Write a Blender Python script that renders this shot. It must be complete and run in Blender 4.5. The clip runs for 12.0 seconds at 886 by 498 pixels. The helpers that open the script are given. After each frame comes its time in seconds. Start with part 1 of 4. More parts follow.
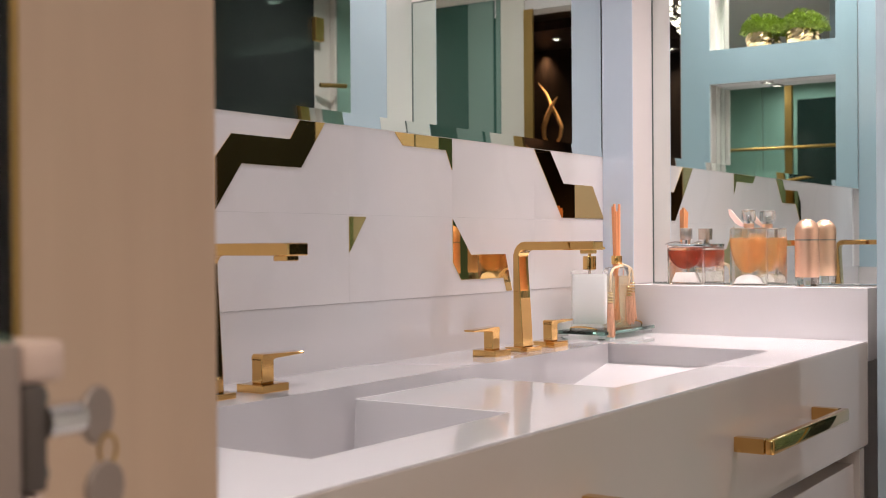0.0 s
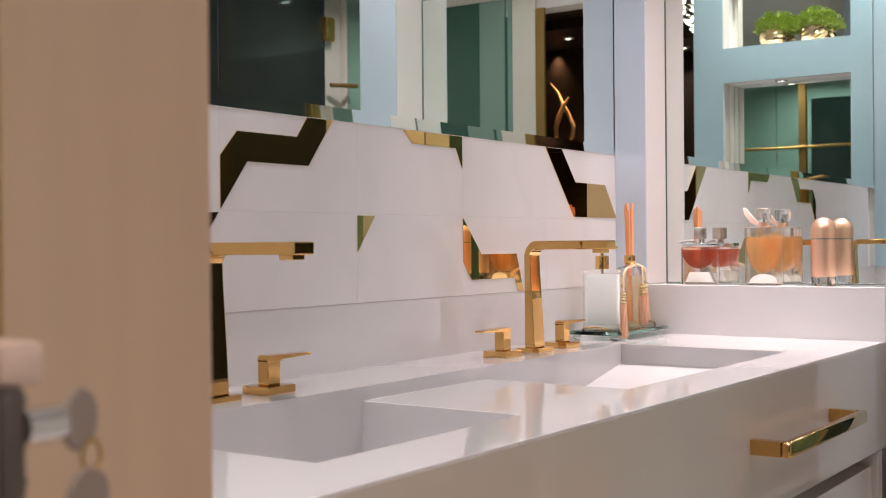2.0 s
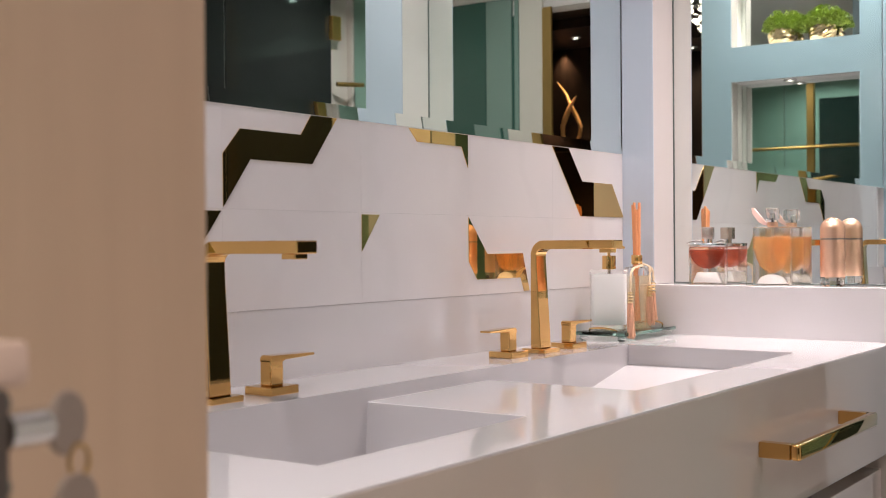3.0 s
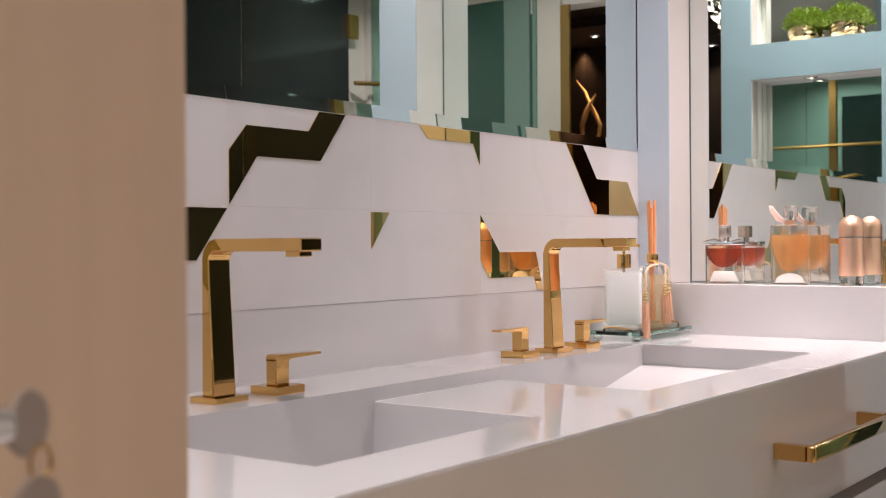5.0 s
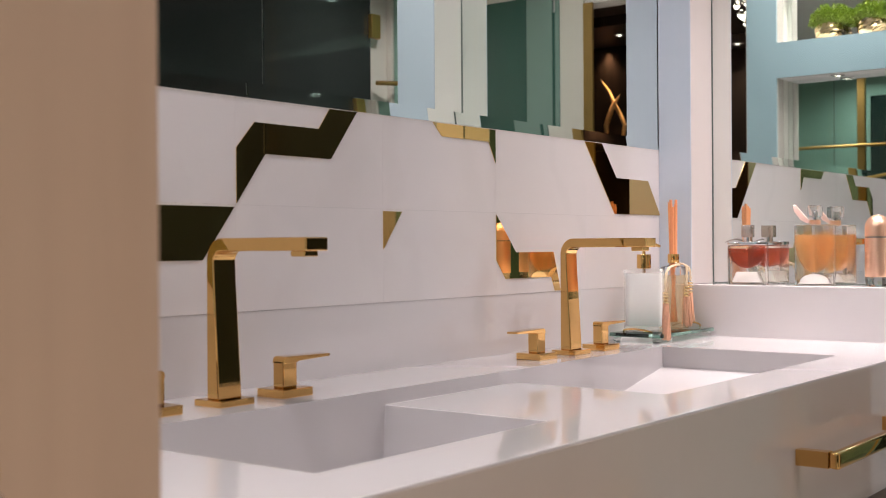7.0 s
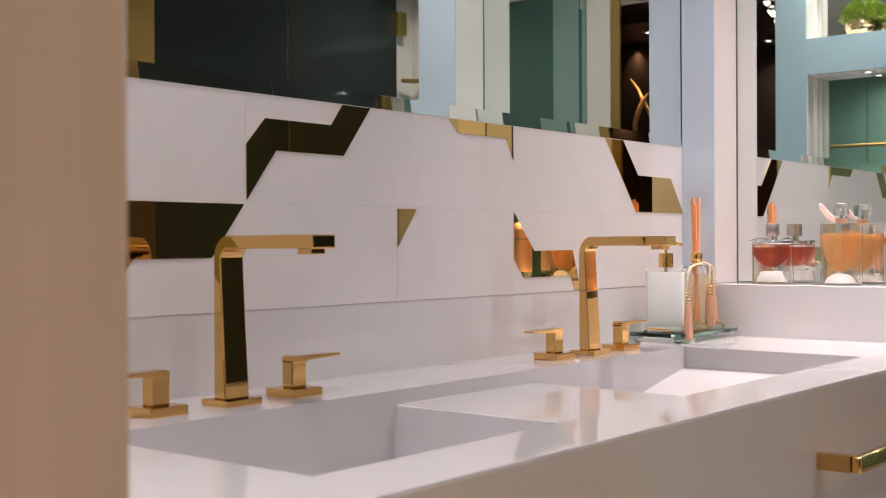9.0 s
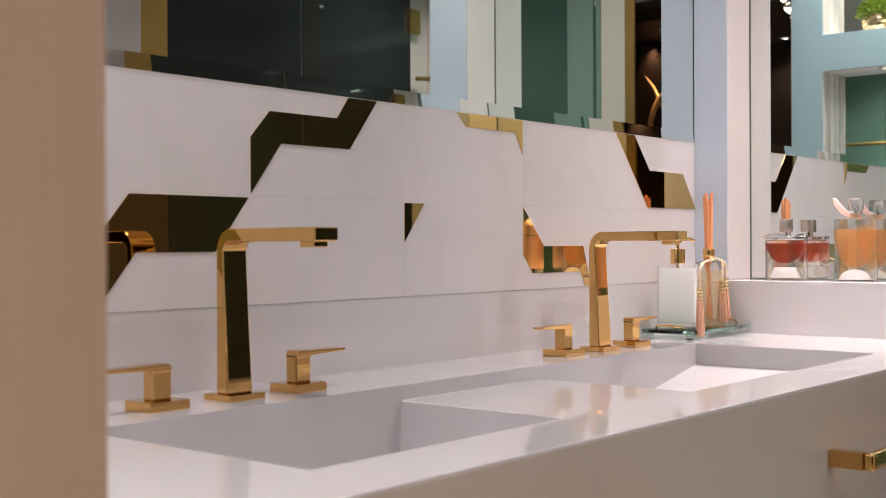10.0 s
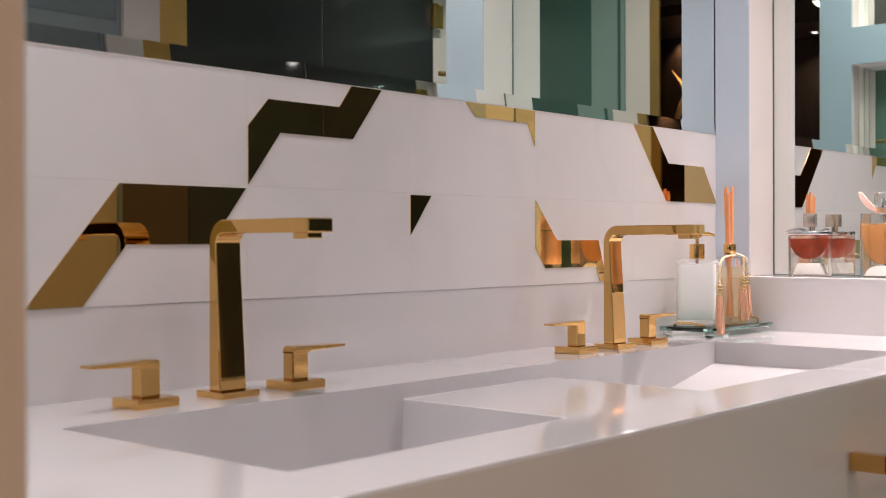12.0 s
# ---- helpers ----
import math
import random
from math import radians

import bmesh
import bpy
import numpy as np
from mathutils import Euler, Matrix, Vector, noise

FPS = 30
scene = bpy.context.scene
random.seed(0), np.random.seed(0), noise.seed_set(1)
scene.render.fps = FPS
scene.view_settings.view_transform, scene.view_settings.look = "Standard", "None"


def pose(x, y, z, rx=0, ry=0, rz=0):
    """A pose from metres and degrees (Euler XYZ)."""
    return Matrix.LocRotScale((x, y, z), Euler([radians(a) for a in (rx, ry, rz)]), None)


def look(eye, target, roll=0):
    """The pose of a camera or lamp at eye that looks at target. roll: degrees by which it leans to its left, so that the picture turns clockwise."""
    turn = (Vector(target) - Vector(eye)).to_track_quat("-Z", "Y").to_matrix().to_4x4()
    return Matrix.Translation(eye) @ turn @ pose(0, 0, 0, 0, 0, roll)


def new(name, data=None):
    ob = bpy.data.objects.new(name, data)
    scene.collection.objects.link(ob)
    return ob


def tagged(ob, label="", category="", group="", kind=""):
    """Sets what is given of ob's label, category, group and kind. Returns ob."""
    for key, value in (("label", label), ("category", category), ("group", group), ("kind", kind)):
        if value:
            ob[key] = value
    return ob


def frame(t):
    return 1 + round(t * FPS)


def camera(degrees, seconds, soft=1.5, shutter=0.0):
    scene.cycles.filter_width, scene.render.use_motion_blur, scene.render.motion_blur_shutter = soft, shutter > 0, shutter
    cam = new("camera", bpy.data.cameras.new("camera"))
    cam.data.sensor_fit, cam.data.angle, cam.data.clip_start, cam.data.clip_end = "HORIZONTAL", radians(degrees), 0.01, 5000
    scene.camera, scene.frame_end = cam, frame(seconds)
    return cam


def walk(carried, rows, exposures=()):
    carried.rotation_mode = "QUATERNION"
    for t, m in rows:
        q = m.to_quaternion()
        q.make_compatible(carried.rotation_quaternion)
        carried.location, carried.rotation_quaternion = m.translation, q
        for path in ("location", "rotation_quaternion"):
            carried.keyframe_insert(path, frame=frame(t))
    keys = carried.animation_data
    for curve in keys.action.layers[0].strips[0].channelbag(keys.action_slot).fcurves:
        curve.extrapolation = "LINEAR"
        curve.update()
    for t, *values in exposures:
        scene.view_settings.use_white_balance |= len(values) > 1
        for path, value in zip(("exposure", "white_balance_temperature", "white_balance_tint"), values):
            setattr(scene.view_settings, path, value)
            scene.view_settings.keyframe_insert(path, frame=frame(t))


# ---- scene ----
cam = camera(41.1, 12.0, soft=1.0)
PATH = [
    (0, (-2.389, -1.201, 1.099), (-0.738, -0.073, 1.089), -0.4),
    (0.5, (-2.38, -1.199, 1.097), (-0.732, -0.065, 1.088), -0.4),
    (1, (-2.376, -1.196, 1.095), (-0.73, -0.06, 1.088), -0.5),
    (1.5, (-2.369, -1.19, 1.096), (-0.725, -0.051, 1.088), -0.4),
    (2, (-2.361, -1.187, 1.096), (-0.721, -0.041, 1.088), -0.5),
    (2.5, (-2.351, -1.182, 1.094), (-0.716, -0.03, 1.088), -0.5),
    (3, (-2.344, -1.178, 1.095), (-0.711, -0.023, 1.087), -0.4),
    (5, (-2.315, -1.179, 1.092), (-0.704, 0.005, 1.084), -0.4),
    (5.5, (-2.306, -1.174, 1.089), (-0.698, 0.016, 1.082), -0.3),
    (6, (-2.295, -1.174, 1.089), (-0.695, 0.027, 1.08), -0.4),
    (6.5, (-2.283, -1.172, 1.09), (-0.691, 0.039, 1.082), -0.3),
    (7, (-2.273, -1.172, 1.09), (-0.688, 0.048, 1.084), -0.4),
    (9, (-2.237, -1.175, 1.089), (-0.685, 0.086, 1.081), -0.3),
    (9.5, (-2.229, -1.174, 1.084), (-0.685, 0.097, 1.077), -0.3),
    (10, (-2.215, -1.175, 1.081), (-0.681, 0.108, 1.073), -0.3),
    (10.5, (-2.199, -1.171, 1.079), (-0.672, 0.121, 1.069), -0.2),
    (11, (-2.182, -1.171, 1.077), (-0.665, 0.131, 1.068), -0.3),
    (11.5, (-2.168, -1.168, 1.076), (-0.659, 0.144, 1.065), -0.2),
    (12, (-2.152, -1.164, 1.074), (-0.65, 0.157, 1.063), -0.2),
]
walk(cam, [(t, look(eye, target, roll)) for t, eye, target, roll in PATH], [(0, 0.09), (6, 0.05), (12, 0.01)])
cam.data.dof.use_dof, cam.data.dof.focus_distance, cam.data.dof.aperture_fstop = True, 2.15, 9.0

# ---- light ----
world = bpy.data.worlds.new("world")
scene.world = world
world.use_nodes = True
world.node_tree.nodes["Background"].inputs[0].default_value = (0.05, 0.05, 0.055, 1)
world.node_tree.nodes["Background"].inputs[1].default_value = 0.3
scene.view_settings.exposure = 0.0

CEIL = 2.45


def downlight_lamp(x, y, power, colour=(1.0, 0.90, 0.895), size=0.09, spread=150, z=CEIL - 0.012):
    d = bpy.data.lights.new("downlight_lamp", "AREA")
    d.shape, d.size, d.energy, d.color, d.spread = "DISK", size, power, colour, radians(spread)
    ob = new("downlight_lamp", d)
    ob.location = (x, y, z)
    return ob


DOWNLIGHTS = [(-1.80, -0.32), (-1.20, -0.27), (-0.17, -0.52), (0.035, -0.33), (-1.35, -1.35), (-0.35, -1.35), (0.75, -1.35), (1.74, -2.04), (-1.0, -2.15), (2.53, -1.86), (2.52, -1.435)]
for lx, ly in DOWNLIGHTS:
    if lx == -0.17:
        downlight_lamp(lx, ly, 5.3, (1.0, 0.865, 0.845), spread=76)
    elif lx == 0.035:
        downlight_lamp(lx, ly, 1.7, (1.0, 0.86, 0.82), 0.05, 36)
    elif lx == 1.74:
        downlight_lamp(lx, ly, 6.0, size=0.045)
    elif lx > 2.5:
        downlight_lamp(lx, ly, 2.3, (0.95, 1.0, 0.98), size=0.045)
    elif ly > -1:
        downlight_lamp(lx, ly, 9.0 if lx < -1.5 else 1.7)
    else:
        downlight_lamp(lx, ly, 2.6 if lx == -1.35 else (4.5 if lx == -0.35 else 2.2), size=0.045)
# second to fourth: unseen fill, added to brighten the bedroom and the door lining
BED_SPOTS_AND_FILL = [(-3.85, -2.347, 2.360), (-3.2, -1.05, CEIL - 0.03), (-3.0, -0.2, CEIL - 0.03), (-2.5, -1.8, CEIL - 0.03), (-4.05, -1.673, 2.26)]
downlight_lamp(-3.85, -2.347, 2.5, (1.0, 0.66, 0.42), 0.04, 80, 2.350)
downlight_lamp(-4.165, -2.62, 0.45, (1.0, 0.62, 0.38), 0.025, 80, 2.352)
downlight_lamp(-1.945, -0.36, 0.3, size=0.022, spread=130, z=1.719)
for (lx, ly, lz), power in zip(BED_SPOTS_AND_FILL[1:], (4.3, 4.3, 18.2, 1.0)):
    downlight_lamp(lx, ly, power, (1.0, 0.83, 0.68), 0.07, 112, lz - 0.012)


# ---- materials ----
def material(name, base, rough=0.5, metal=0.0, coat=0.0, coat_rough=0.03, vary=0.06, scale=6.0, grain=90.0, bump=0.0, stretch=(1, 1, 1), rough_vary=0.05, ior=1.5):
    """A Principled surface with a broad and a fine variation of colour, gloss and relief."""
    m = bpy.data.materials.new(name)
    m.use_nodes = True
    nt = m.node_tree
    p = nt.nodes["Principled BSDF"]
    p.inputs["Metallic"].default_value = metal
    p.inputs["Coat Weight"].default_value = coat
    p.inputs["Coat Roughness"].default_value = coat_rough
    p.inputs["IOR"].default_value = ior
    tc = nt.nodes.new("ShaderNodeTexCoord")
    mp = nt.nodes.new("ShaderNodeMapping")
    mp.inputs["Scale"].default_value = stretch
    nt.links.new(tc.outputs["Object"], mp.inputs["Vector"])
    broad = nt.nodes.new("ShaderNodeTexNoise")
    broad.inputs["Scale"].default_value, broad.inputs["Detail"].default_value = scale, 5
    fine = nt.nodes.new("ShaderNodeTexNoise")
    fine.inputs["Scale"].default_value, fine.inputs["Detail"].default_value = grain, 3
    for n in (broad, fine):
        nt.links.new(mp.outputs["Vector"], n.inputs["Vector"])
    add = nt.nodes.new("ShaderNodeMath")
    add.operation = "MULTIPLY_ADD"
    add.inputs[1].default_value = 0.35
    nt.links.new(fine.outputs["Fac"], add.inputs[0])
    nt.links.new(broad.outputs["Fac"], add.inputs[2])
    ramp = nt.nodes.new("ShaderNodeMapRange")
    ramp.inputs["From Min"].default_value, ramp.inputs["From Max"].default_value = 0.35, 1.0
    ramp.inputs["To Min"].default_value, ramp.inputs["To Max"].default_value = 1 - vary, 1 + vary
    nt.links.new(add.outputs[0], ramp.inputs["Value"])
    mul = nt.nodes.new("ShaderNodeVectorMath")
    mul.operation = "SCALE"
    mul.inputs[0].default_value = base
    nt.links.new(ramp.outputs["Result"], mul.inputs["Scale"])
    nt.links.new(mul.outputs["Vector"], p.inputs["Base Color"])
    rr = nt.nodes.new("ShaderNodeMapRange")
    rr.inputs["From Min"].default_value, rr.inputs["From Max"].default_value = 0.3, 0.7
    rr.inputs["To Min"].default_value, rr.inputs["To Max"].default_value = max(0.0, rough * (1 - rough_vary)), rough * (1 + rough_vary)
    nt.links.new(broad.outputs["Fac"], rr.inputs["Value"])
    nt.links.new(rr.outputs["Result"], p.inputs["Roughness"])
    if bump:
        b = nt.nodes.new("ShaderNodeBump")
        b.inputs["Strength"].default_value, b.inputs["Distance"].default_value = bump, 0.001
        nt.links.new(add.outputs[0], b.inputs["Height"])
        nt.links.new(b.outputs["Normal"], p.inputs["Normal"])
    return m


def glass(name, colour=(1, 1, 1), rough=0.0, ior=1.45):
    m = bpy.data.materials.new(name)
    m.use_nodes = True
    p = m.node_tree.nodes["Principled BSDF"]
    p.inputs["Base Color"].default_value = (*colour, 1)
    p.inputs["Transmission Weight"].default_value = 1.0
    p.inputs["Roughness"].default_value = rough
    p.inputs["IOR"].default_value = ior
    return m


def scent(name, colour, body=0.72):
    """A tinted liquid in glass: half clear, half a soft body of its own colour, with a gloss."""
    m = glass(name, colour, 0.015, 1.06)
    p = m.node_tree.nodes["Principled BSDF"]
    p.inputs["Transmission Weight"].default_value = body
    p.inputs["Coat Weight"].default_value = 0.8
    p.inputs["Coat Roughness"].default_value = 0.03
    return m


def see_through(name, tint, glassy, inner):
    """Clear glass that lets the light fall through it: part straight through, part bent and mirrored by a surface."""
    m = inner
    m.name = name
    nt = m.node_tree
    p, out = nt.nodes["Principled BSDF"], nt.nodes["Material Output"]
    clear = nt.nodes.new("ShaderNodeBsdfTransparent")
    clear.inputs["Color"].default_value = (*tint, 1)
    mix = nt.nodes.new("ShaderNodeMixShader")
    mix.inputs["Fac"].default_value = glassy
    nt.links.new(clear.outputs[0], mix.inputs[1])
    nt.links.new(p.outputs[0], mix.inputs[2])
    nt.links.new(mix.outputs[0], out.inputs["Surface"])
    return m


def glowing(name, colour, strength):
    m = bpy.data.materials.new(name)
    m.use_nodes = True
    p = m.node_tree.nodes["Principled BSDF"]
    p.inputs["Base Color"].default_value = (*colour, 1)
    p.inputs["Emission Color"].default_value = (*colour, 1)
    p.inputs["Emission Strength"].default_value = strength
    return m


def veined(name, base, vein, rough):
    """White marble: soft grey veins that wander, and a fine crystal grain; each tile is cut from another part of the stone."""
    m = material(name, base, rough, coat=0.5, vary=0.02, scale=3.0, grain=220.0)
    nt = m.node_tree
    p = nt.nodes["Principled BSDF"]
    tc = nt.nodes.new("ShaderNodeTexCoord")
    info = nt.nodes.new("ShaderNodeObjectInfo")
    shift = nt.nodes.new("ShaderNodeVectorMath")
    shift.operation = "ADD"
    sc = nt.nodes.new("ShaderNodeVectorMath")
    sc.operation = "SCALE"
    sc.inputs["Scale"].default_value = 7.0
    comb = nt.nodes.new("ShaderNodeCombineXYZ")
    for k in range(3):
        nt.links.new(info.outputs["Random"], comb.inputs[k])
    nt.links.new(comb.outputs[0], sc.inputs[0])
    nt.links.new(tc.outputs["Object"], shift.inputs[0])
    nt.links.new(sc.outputs["Vector"], shift.inputs[1])
    w = nt.nodes.new("ShaderNodeTexWave")
    w.inputs["Scale"].default_value, w.inputs["Distortion"].default_value, w.inputs["Detail"].default_value, w.inputs["Detail Scale"].default_value = 1.6, 9.0, 5.0, 1.8
    nt.links.new(shift.outputs["Vector"], w.inputs["Vector"])
    r = nt.nodes.new("ShaderNodeMapRange")
    r.inputs["From Min"].default_value, r.inputs["From Max"].default_value = 0.82, 1.0
    r.inputs["To Min"].default_value, r.inputs["To Max"].default_value = 0.0, 0.17
    nt.links.new(w.outputs["Fac"], r.inputs["Value"])
    mix = nt.nodes.new("ShaderNodeMix")
    mix.data_type = "RGBA"
    old = p.inputs["Base Color"].links[0].from_socket
    nt.links.new(r.outputs["Result"], mix.inputs["Factor"])
    nt.links.new(old, mix.inputs[6])
    mix.inputs[7].default_value = (*vein, 1)
    nt.links.new(mix.outputs[2], p.inputs["Base Color"])
    return m


def wooden(name, dark, light, rough):
    """Straight-grained veneer, the grain upright."""
    m = bpy.data.materials.new(name)
    m.use_nodes = True
    nt = m.node_tree
    p = nt.nodes["Principled BSDF"]
    p.inputs["Roughness"].default_value = rough
    tc = nt.nodes.new("ShaderNodeTexCoord")
    mp = nt.nodes.new("ShaderNodeMapping")
    mp.inputs["Scale"].default_value = (16, 16, 1.6)
    nt.links.new(tc.outputs["Object"], mp.inputs["Vector"])
    n = nt.nodes.new("ShaderNodeTexNoise")
    n.inputs["Scale"].default_value, n.inputs["Detail"].default_value, n.inputs["Distortion"].default_value = 1.2, 7, 0.6
    nt.links.new(mp.outputs["Vector"], n.inputs["Vector"])
    c = nt.nodes.new("ShaderNodeValToRGB")
    c.color_ramp.elements[0].position, c.color_ramp.elements[0].color = 0.3, (*dark, 1)
    c.color_ramp.elements[1].position, c.color_ramp.elements[1].color = 0.72, (*light, 1)
    nt.links.new(n.outputs["Fac"], c.inputs["Fac"])
    nt.links.new(c.outputs["Color"], p.inputs["Base Color"])
    b = nt.nodes.new("ShaderNodeBump")
    b.inputs["Strength"].default_value, b.inputs["Distance"].default_value = 0.15, 0.0005
    nt.links.new(n.outputs["Fac"], b.inputs["Height"])
    nt.links.new(b.outputs["Normal"], p.inputs["Normal"])
    return m


QUARTZ = material("white_quartz", (0.552, 0.534, 0.548), 0.06, coat=0.2, vary=0.012, scale=2.0, grain=500)
BAND = material("pale_grey_quartz", (0.61, 0.59, 0.598), 0.10, coat=0.5, vary=0.015, scale=2.0, grain=500)
FRONT = material("white_lacquer_front", (0.61, 0.55, 0.505), 0.06, coat=0.4, vary=0.012, scale=2.0)
MARBLE = veined("white_marble", (0.665, 0.637, 0.642), (0.58, 0.555, 0.56), 0.15)
GROUT = material("grout", (0.74, 0.72, 0.72), 0.7)
GOLD = material("polished_gold_metal", (0.77, 0.465, 0.165), 0.04, metal=1.0, vary=0.05, scale=14, grain=140, rough_vary=0.25)
GOLD_GLASS = material("gold_mirror_glass", (0.79, 0.53, 0.21), 0.012, metal=1.0, vary=0.02, scale=5)
MIRROR = material("mirror_silvering", (0.88, 0.925, 0.905), 0.0, metal=1.0, vary=0.004, scale=2)
EDGE = material("mirror_edge", (0.10, 0.13, 0.12), 0.3)
PAINT = material("white_paint", (0.80, 0.77, 0.765), 0.45, vary=0.02, scale=2.5, bump=0.05)
GLOSSWHITE = material("white_gloss_lacquer", (0.645, 0.60, 0.59), 0.12, coat=0.5, vary=0.012, scale=2)
BLUE = material("pale_blue_lacquer", (0.435, 0.595, 0.67), 0.10, coat=0.6, vary=0.02, scale=2)
# next two: darker copies of the column lacquers, with weaker light put into the colour
DIMBLUE = material("dimmed_blue_lacquer", (0.37, 0.455, 0.51), 0.10, coat=0.6, vary=0.02, scale=2)
DIMWHITE = material("dimmed_white_lacquer", (0.54, 0.56, 0.53), 0.12, coat=0.5, vary=0.012, scale=2)
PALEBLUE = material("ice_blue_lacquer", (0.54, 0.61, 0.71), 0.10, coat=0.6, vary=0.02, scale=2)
CREAM = material("cream_paint", (0.76, 0.73, 0.66), 0.35, vary=0.02)
TAUPEWHITE = material("greige_lacquer", (0.62, 0.57, 0.52), 0.25, coat=0.3, vary=0.02)
WOOD = wooden("beige_veneer", (0.465, 0.345, 0.258), (0.53, 0.395, 0.298), 0.45)
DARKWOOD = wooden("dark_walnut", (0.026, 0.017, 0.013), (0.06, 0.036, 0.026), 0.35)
BRASS = material("brushed_brass", (0.72, 0.46, 0.15), 0.38, metal=1.0, vary=0.06, scale=10)
DULLBRASS = material("dull_brass", (0.50, 0.33, 0.12), 0.45, metal=1.0, vary=0.08, scale=10)
SMOKED = material("smoked_black_glass", (0.031, 0.037, 0.035), 0.05, coat=0.2, vary=0.1, scale=3)
TEAL = material("green_backed_glass", (0.052, 0.135, 0.108), 0.03, coat=0.5, vary=0.06, scale=2)
TEAL_PALE = material("pale_green_backed_glass", (0.24, 0.36, 0.32), 0.03, coat=0.5, vary=0.06, scale=2)
GREY = material("grey_louvre_paint", (0.20, 0.24, 0.26), 0.4, vary=0.04)
CHROME = material("chrome", (0.75, 0.75, 0.75), 0.08, metal=1.0, vary=0.03, scale=20)
STEEL = material("satin_steel", (0.34, 0.31, 0.29), 0.35, metal=1.0, vary=0.06, scale=20)
LOCK_DARK = material("dark_lock_body", (0.10, 0.085, 0.08), 0.45, metal=0.3)
LOCK_CASE = material("grey_lock_case", (0.24, 0.195, 0.175), 0.45)
COPPER = material("satin_copper", (0.90, 0.50, 0.22), 0.42, metal=0.55, vary=0.08, scale=10)
LOCK_PALE = material("pale_lock_cover", (0.55, 0.43, 0.38), 0.4)
FLOOR_M = veined("porcelain_floor", (0.62, 0.58, 0.55), (0.45, 0.42, 0.40), 0.12)
CLEAR = glass("clear_glass", (0.98, 0.99, 0.985))
PEACH_CLEAR = see_through("peach_perfume", (1.0, 0.74, 0.48), 0.78, scent("peach", (1.0, 0.58, 0.25), 0.72))
RED_CLEAR = see_through("red_perfume", (0.72, 0.30, 0.22), 0.72, scent("red", (0.66, 0.16, 0.09), 0.85))
AMBER = see_through("diffuser_oil", (1.0, 0.90, 0.74), 0.5, scent("oil", (1.0, 0.84, 0.60), 0.6))
GREEN_GLASS = glass("green_tinted_glass", (0.48, 0.83, 0.72))
SHOWER_GLASS = glass("pale_green_shower_glass", (0.60, 0.89, 0.82))
FLACON = see_through("perfume_glass", (0.985, 0.98, 0.97), 0.75, glass("flacon", (1.0, 0.985, 0.97), 0.0, 1.36))
SOAPGLASS = see_through("soap_glass", (0.985, 0.99, 0.985), 0.22, glass("bottle", (1, 1, 1), 0.0, 1.42))
# white stand-in for the light that thick glass gathers at its foot
BASE_GLEAM = see_through("base_gleam_white", (0.98, 0.97, 0.95), 0.7, material("gleam_white", (0.88, 0.86, 0.83), 0.25, coat=0.5))
CAPMETAL = material("taupe_cap_metal", (0.60, 0.50, 0.44), 0.25, metal=0.9, vary=0.05, scale=30)
TAUPE = material("taupe_lacquer", (0.42, 0.36, 0.26), 0.4, vary=0.05)
BRONZE = material("dark_bronze_lacquer", (0.09, 0.066, 0.04), 0.3, vary=0.06)
MILK = material("white_liquid_soap", (0.93, 0.93, 0.93), 0.2, coat=0.8, vary=0.02)
ROSEGOLD = material("rose_gold_satin", (0.86, 0.55, 0.39), 0.38, metal=1.0, vary=0.04, scale=30)
REED = wooden("orange_reed", (0.72, 0.27, 0.11), (0.90, 0.42, 0.20), 0.6)
CORD = material("cream_cord", (0.70, 0.57, 0.40), 0.8, vary=0.15, scale=200)
TASSEL = material("peach_tassel", (0.72, 0.42, 0.28), 0.75, vary=0.2, scale=300)
PINK = material("pink_ribbon", (0.90, 0.62, 0.56), 0.4, vary=0.08, scale=80)
LEAF = material("moss_green", (0.27, 0.37, 0.05), 0.6, vary=0.45, scale=60)
GOLD_POT = material("hammered_gold", (0.86, 0.67, 0.38), 0.16, metal=1.0, vary=0.1, scale=40)
LAMP_GLOW = glowing("lamp_glow", (1.0, 0.93, 0.85), 8)
CRYSTAL_GLOW = glowing("crystal_glow", (1.0, 0.86, 0.72), 6)


# ---- mesh helpers ----
def box(bm, lo, hi):
    x0, y0, z0 = lo
    x1, y1, z1 = hi
    v = [bm.verts.new(c) for c in ((x0, y0, z0), (x1, y0, z0), (x1, y1, z0), (x0, y1, z0), (x0, y0, z1), (x1, y0, z1), (x1, y1, z1), (x0, y1, z1))]
    return [bm.faces.new([v[k] for k in f]) for f in ((3, 2, 1, 0), (4, 5, 6, 7), (0, 1, 5, 4), (1, 2, 6, 5), (2, 3, 7, 6), (3, 0, 4, 7))]


def boxed(lo, hi, bevel=0.0, seg=2):
    bm = bmesh.new()
    box(bm, lo, hi)
    if bevel:
        bmesh.ops.bevel(bm, geom=bm.edges[:], offset=bevel, segments=seg, profile=0.5, affect="EDGES")
    return bm


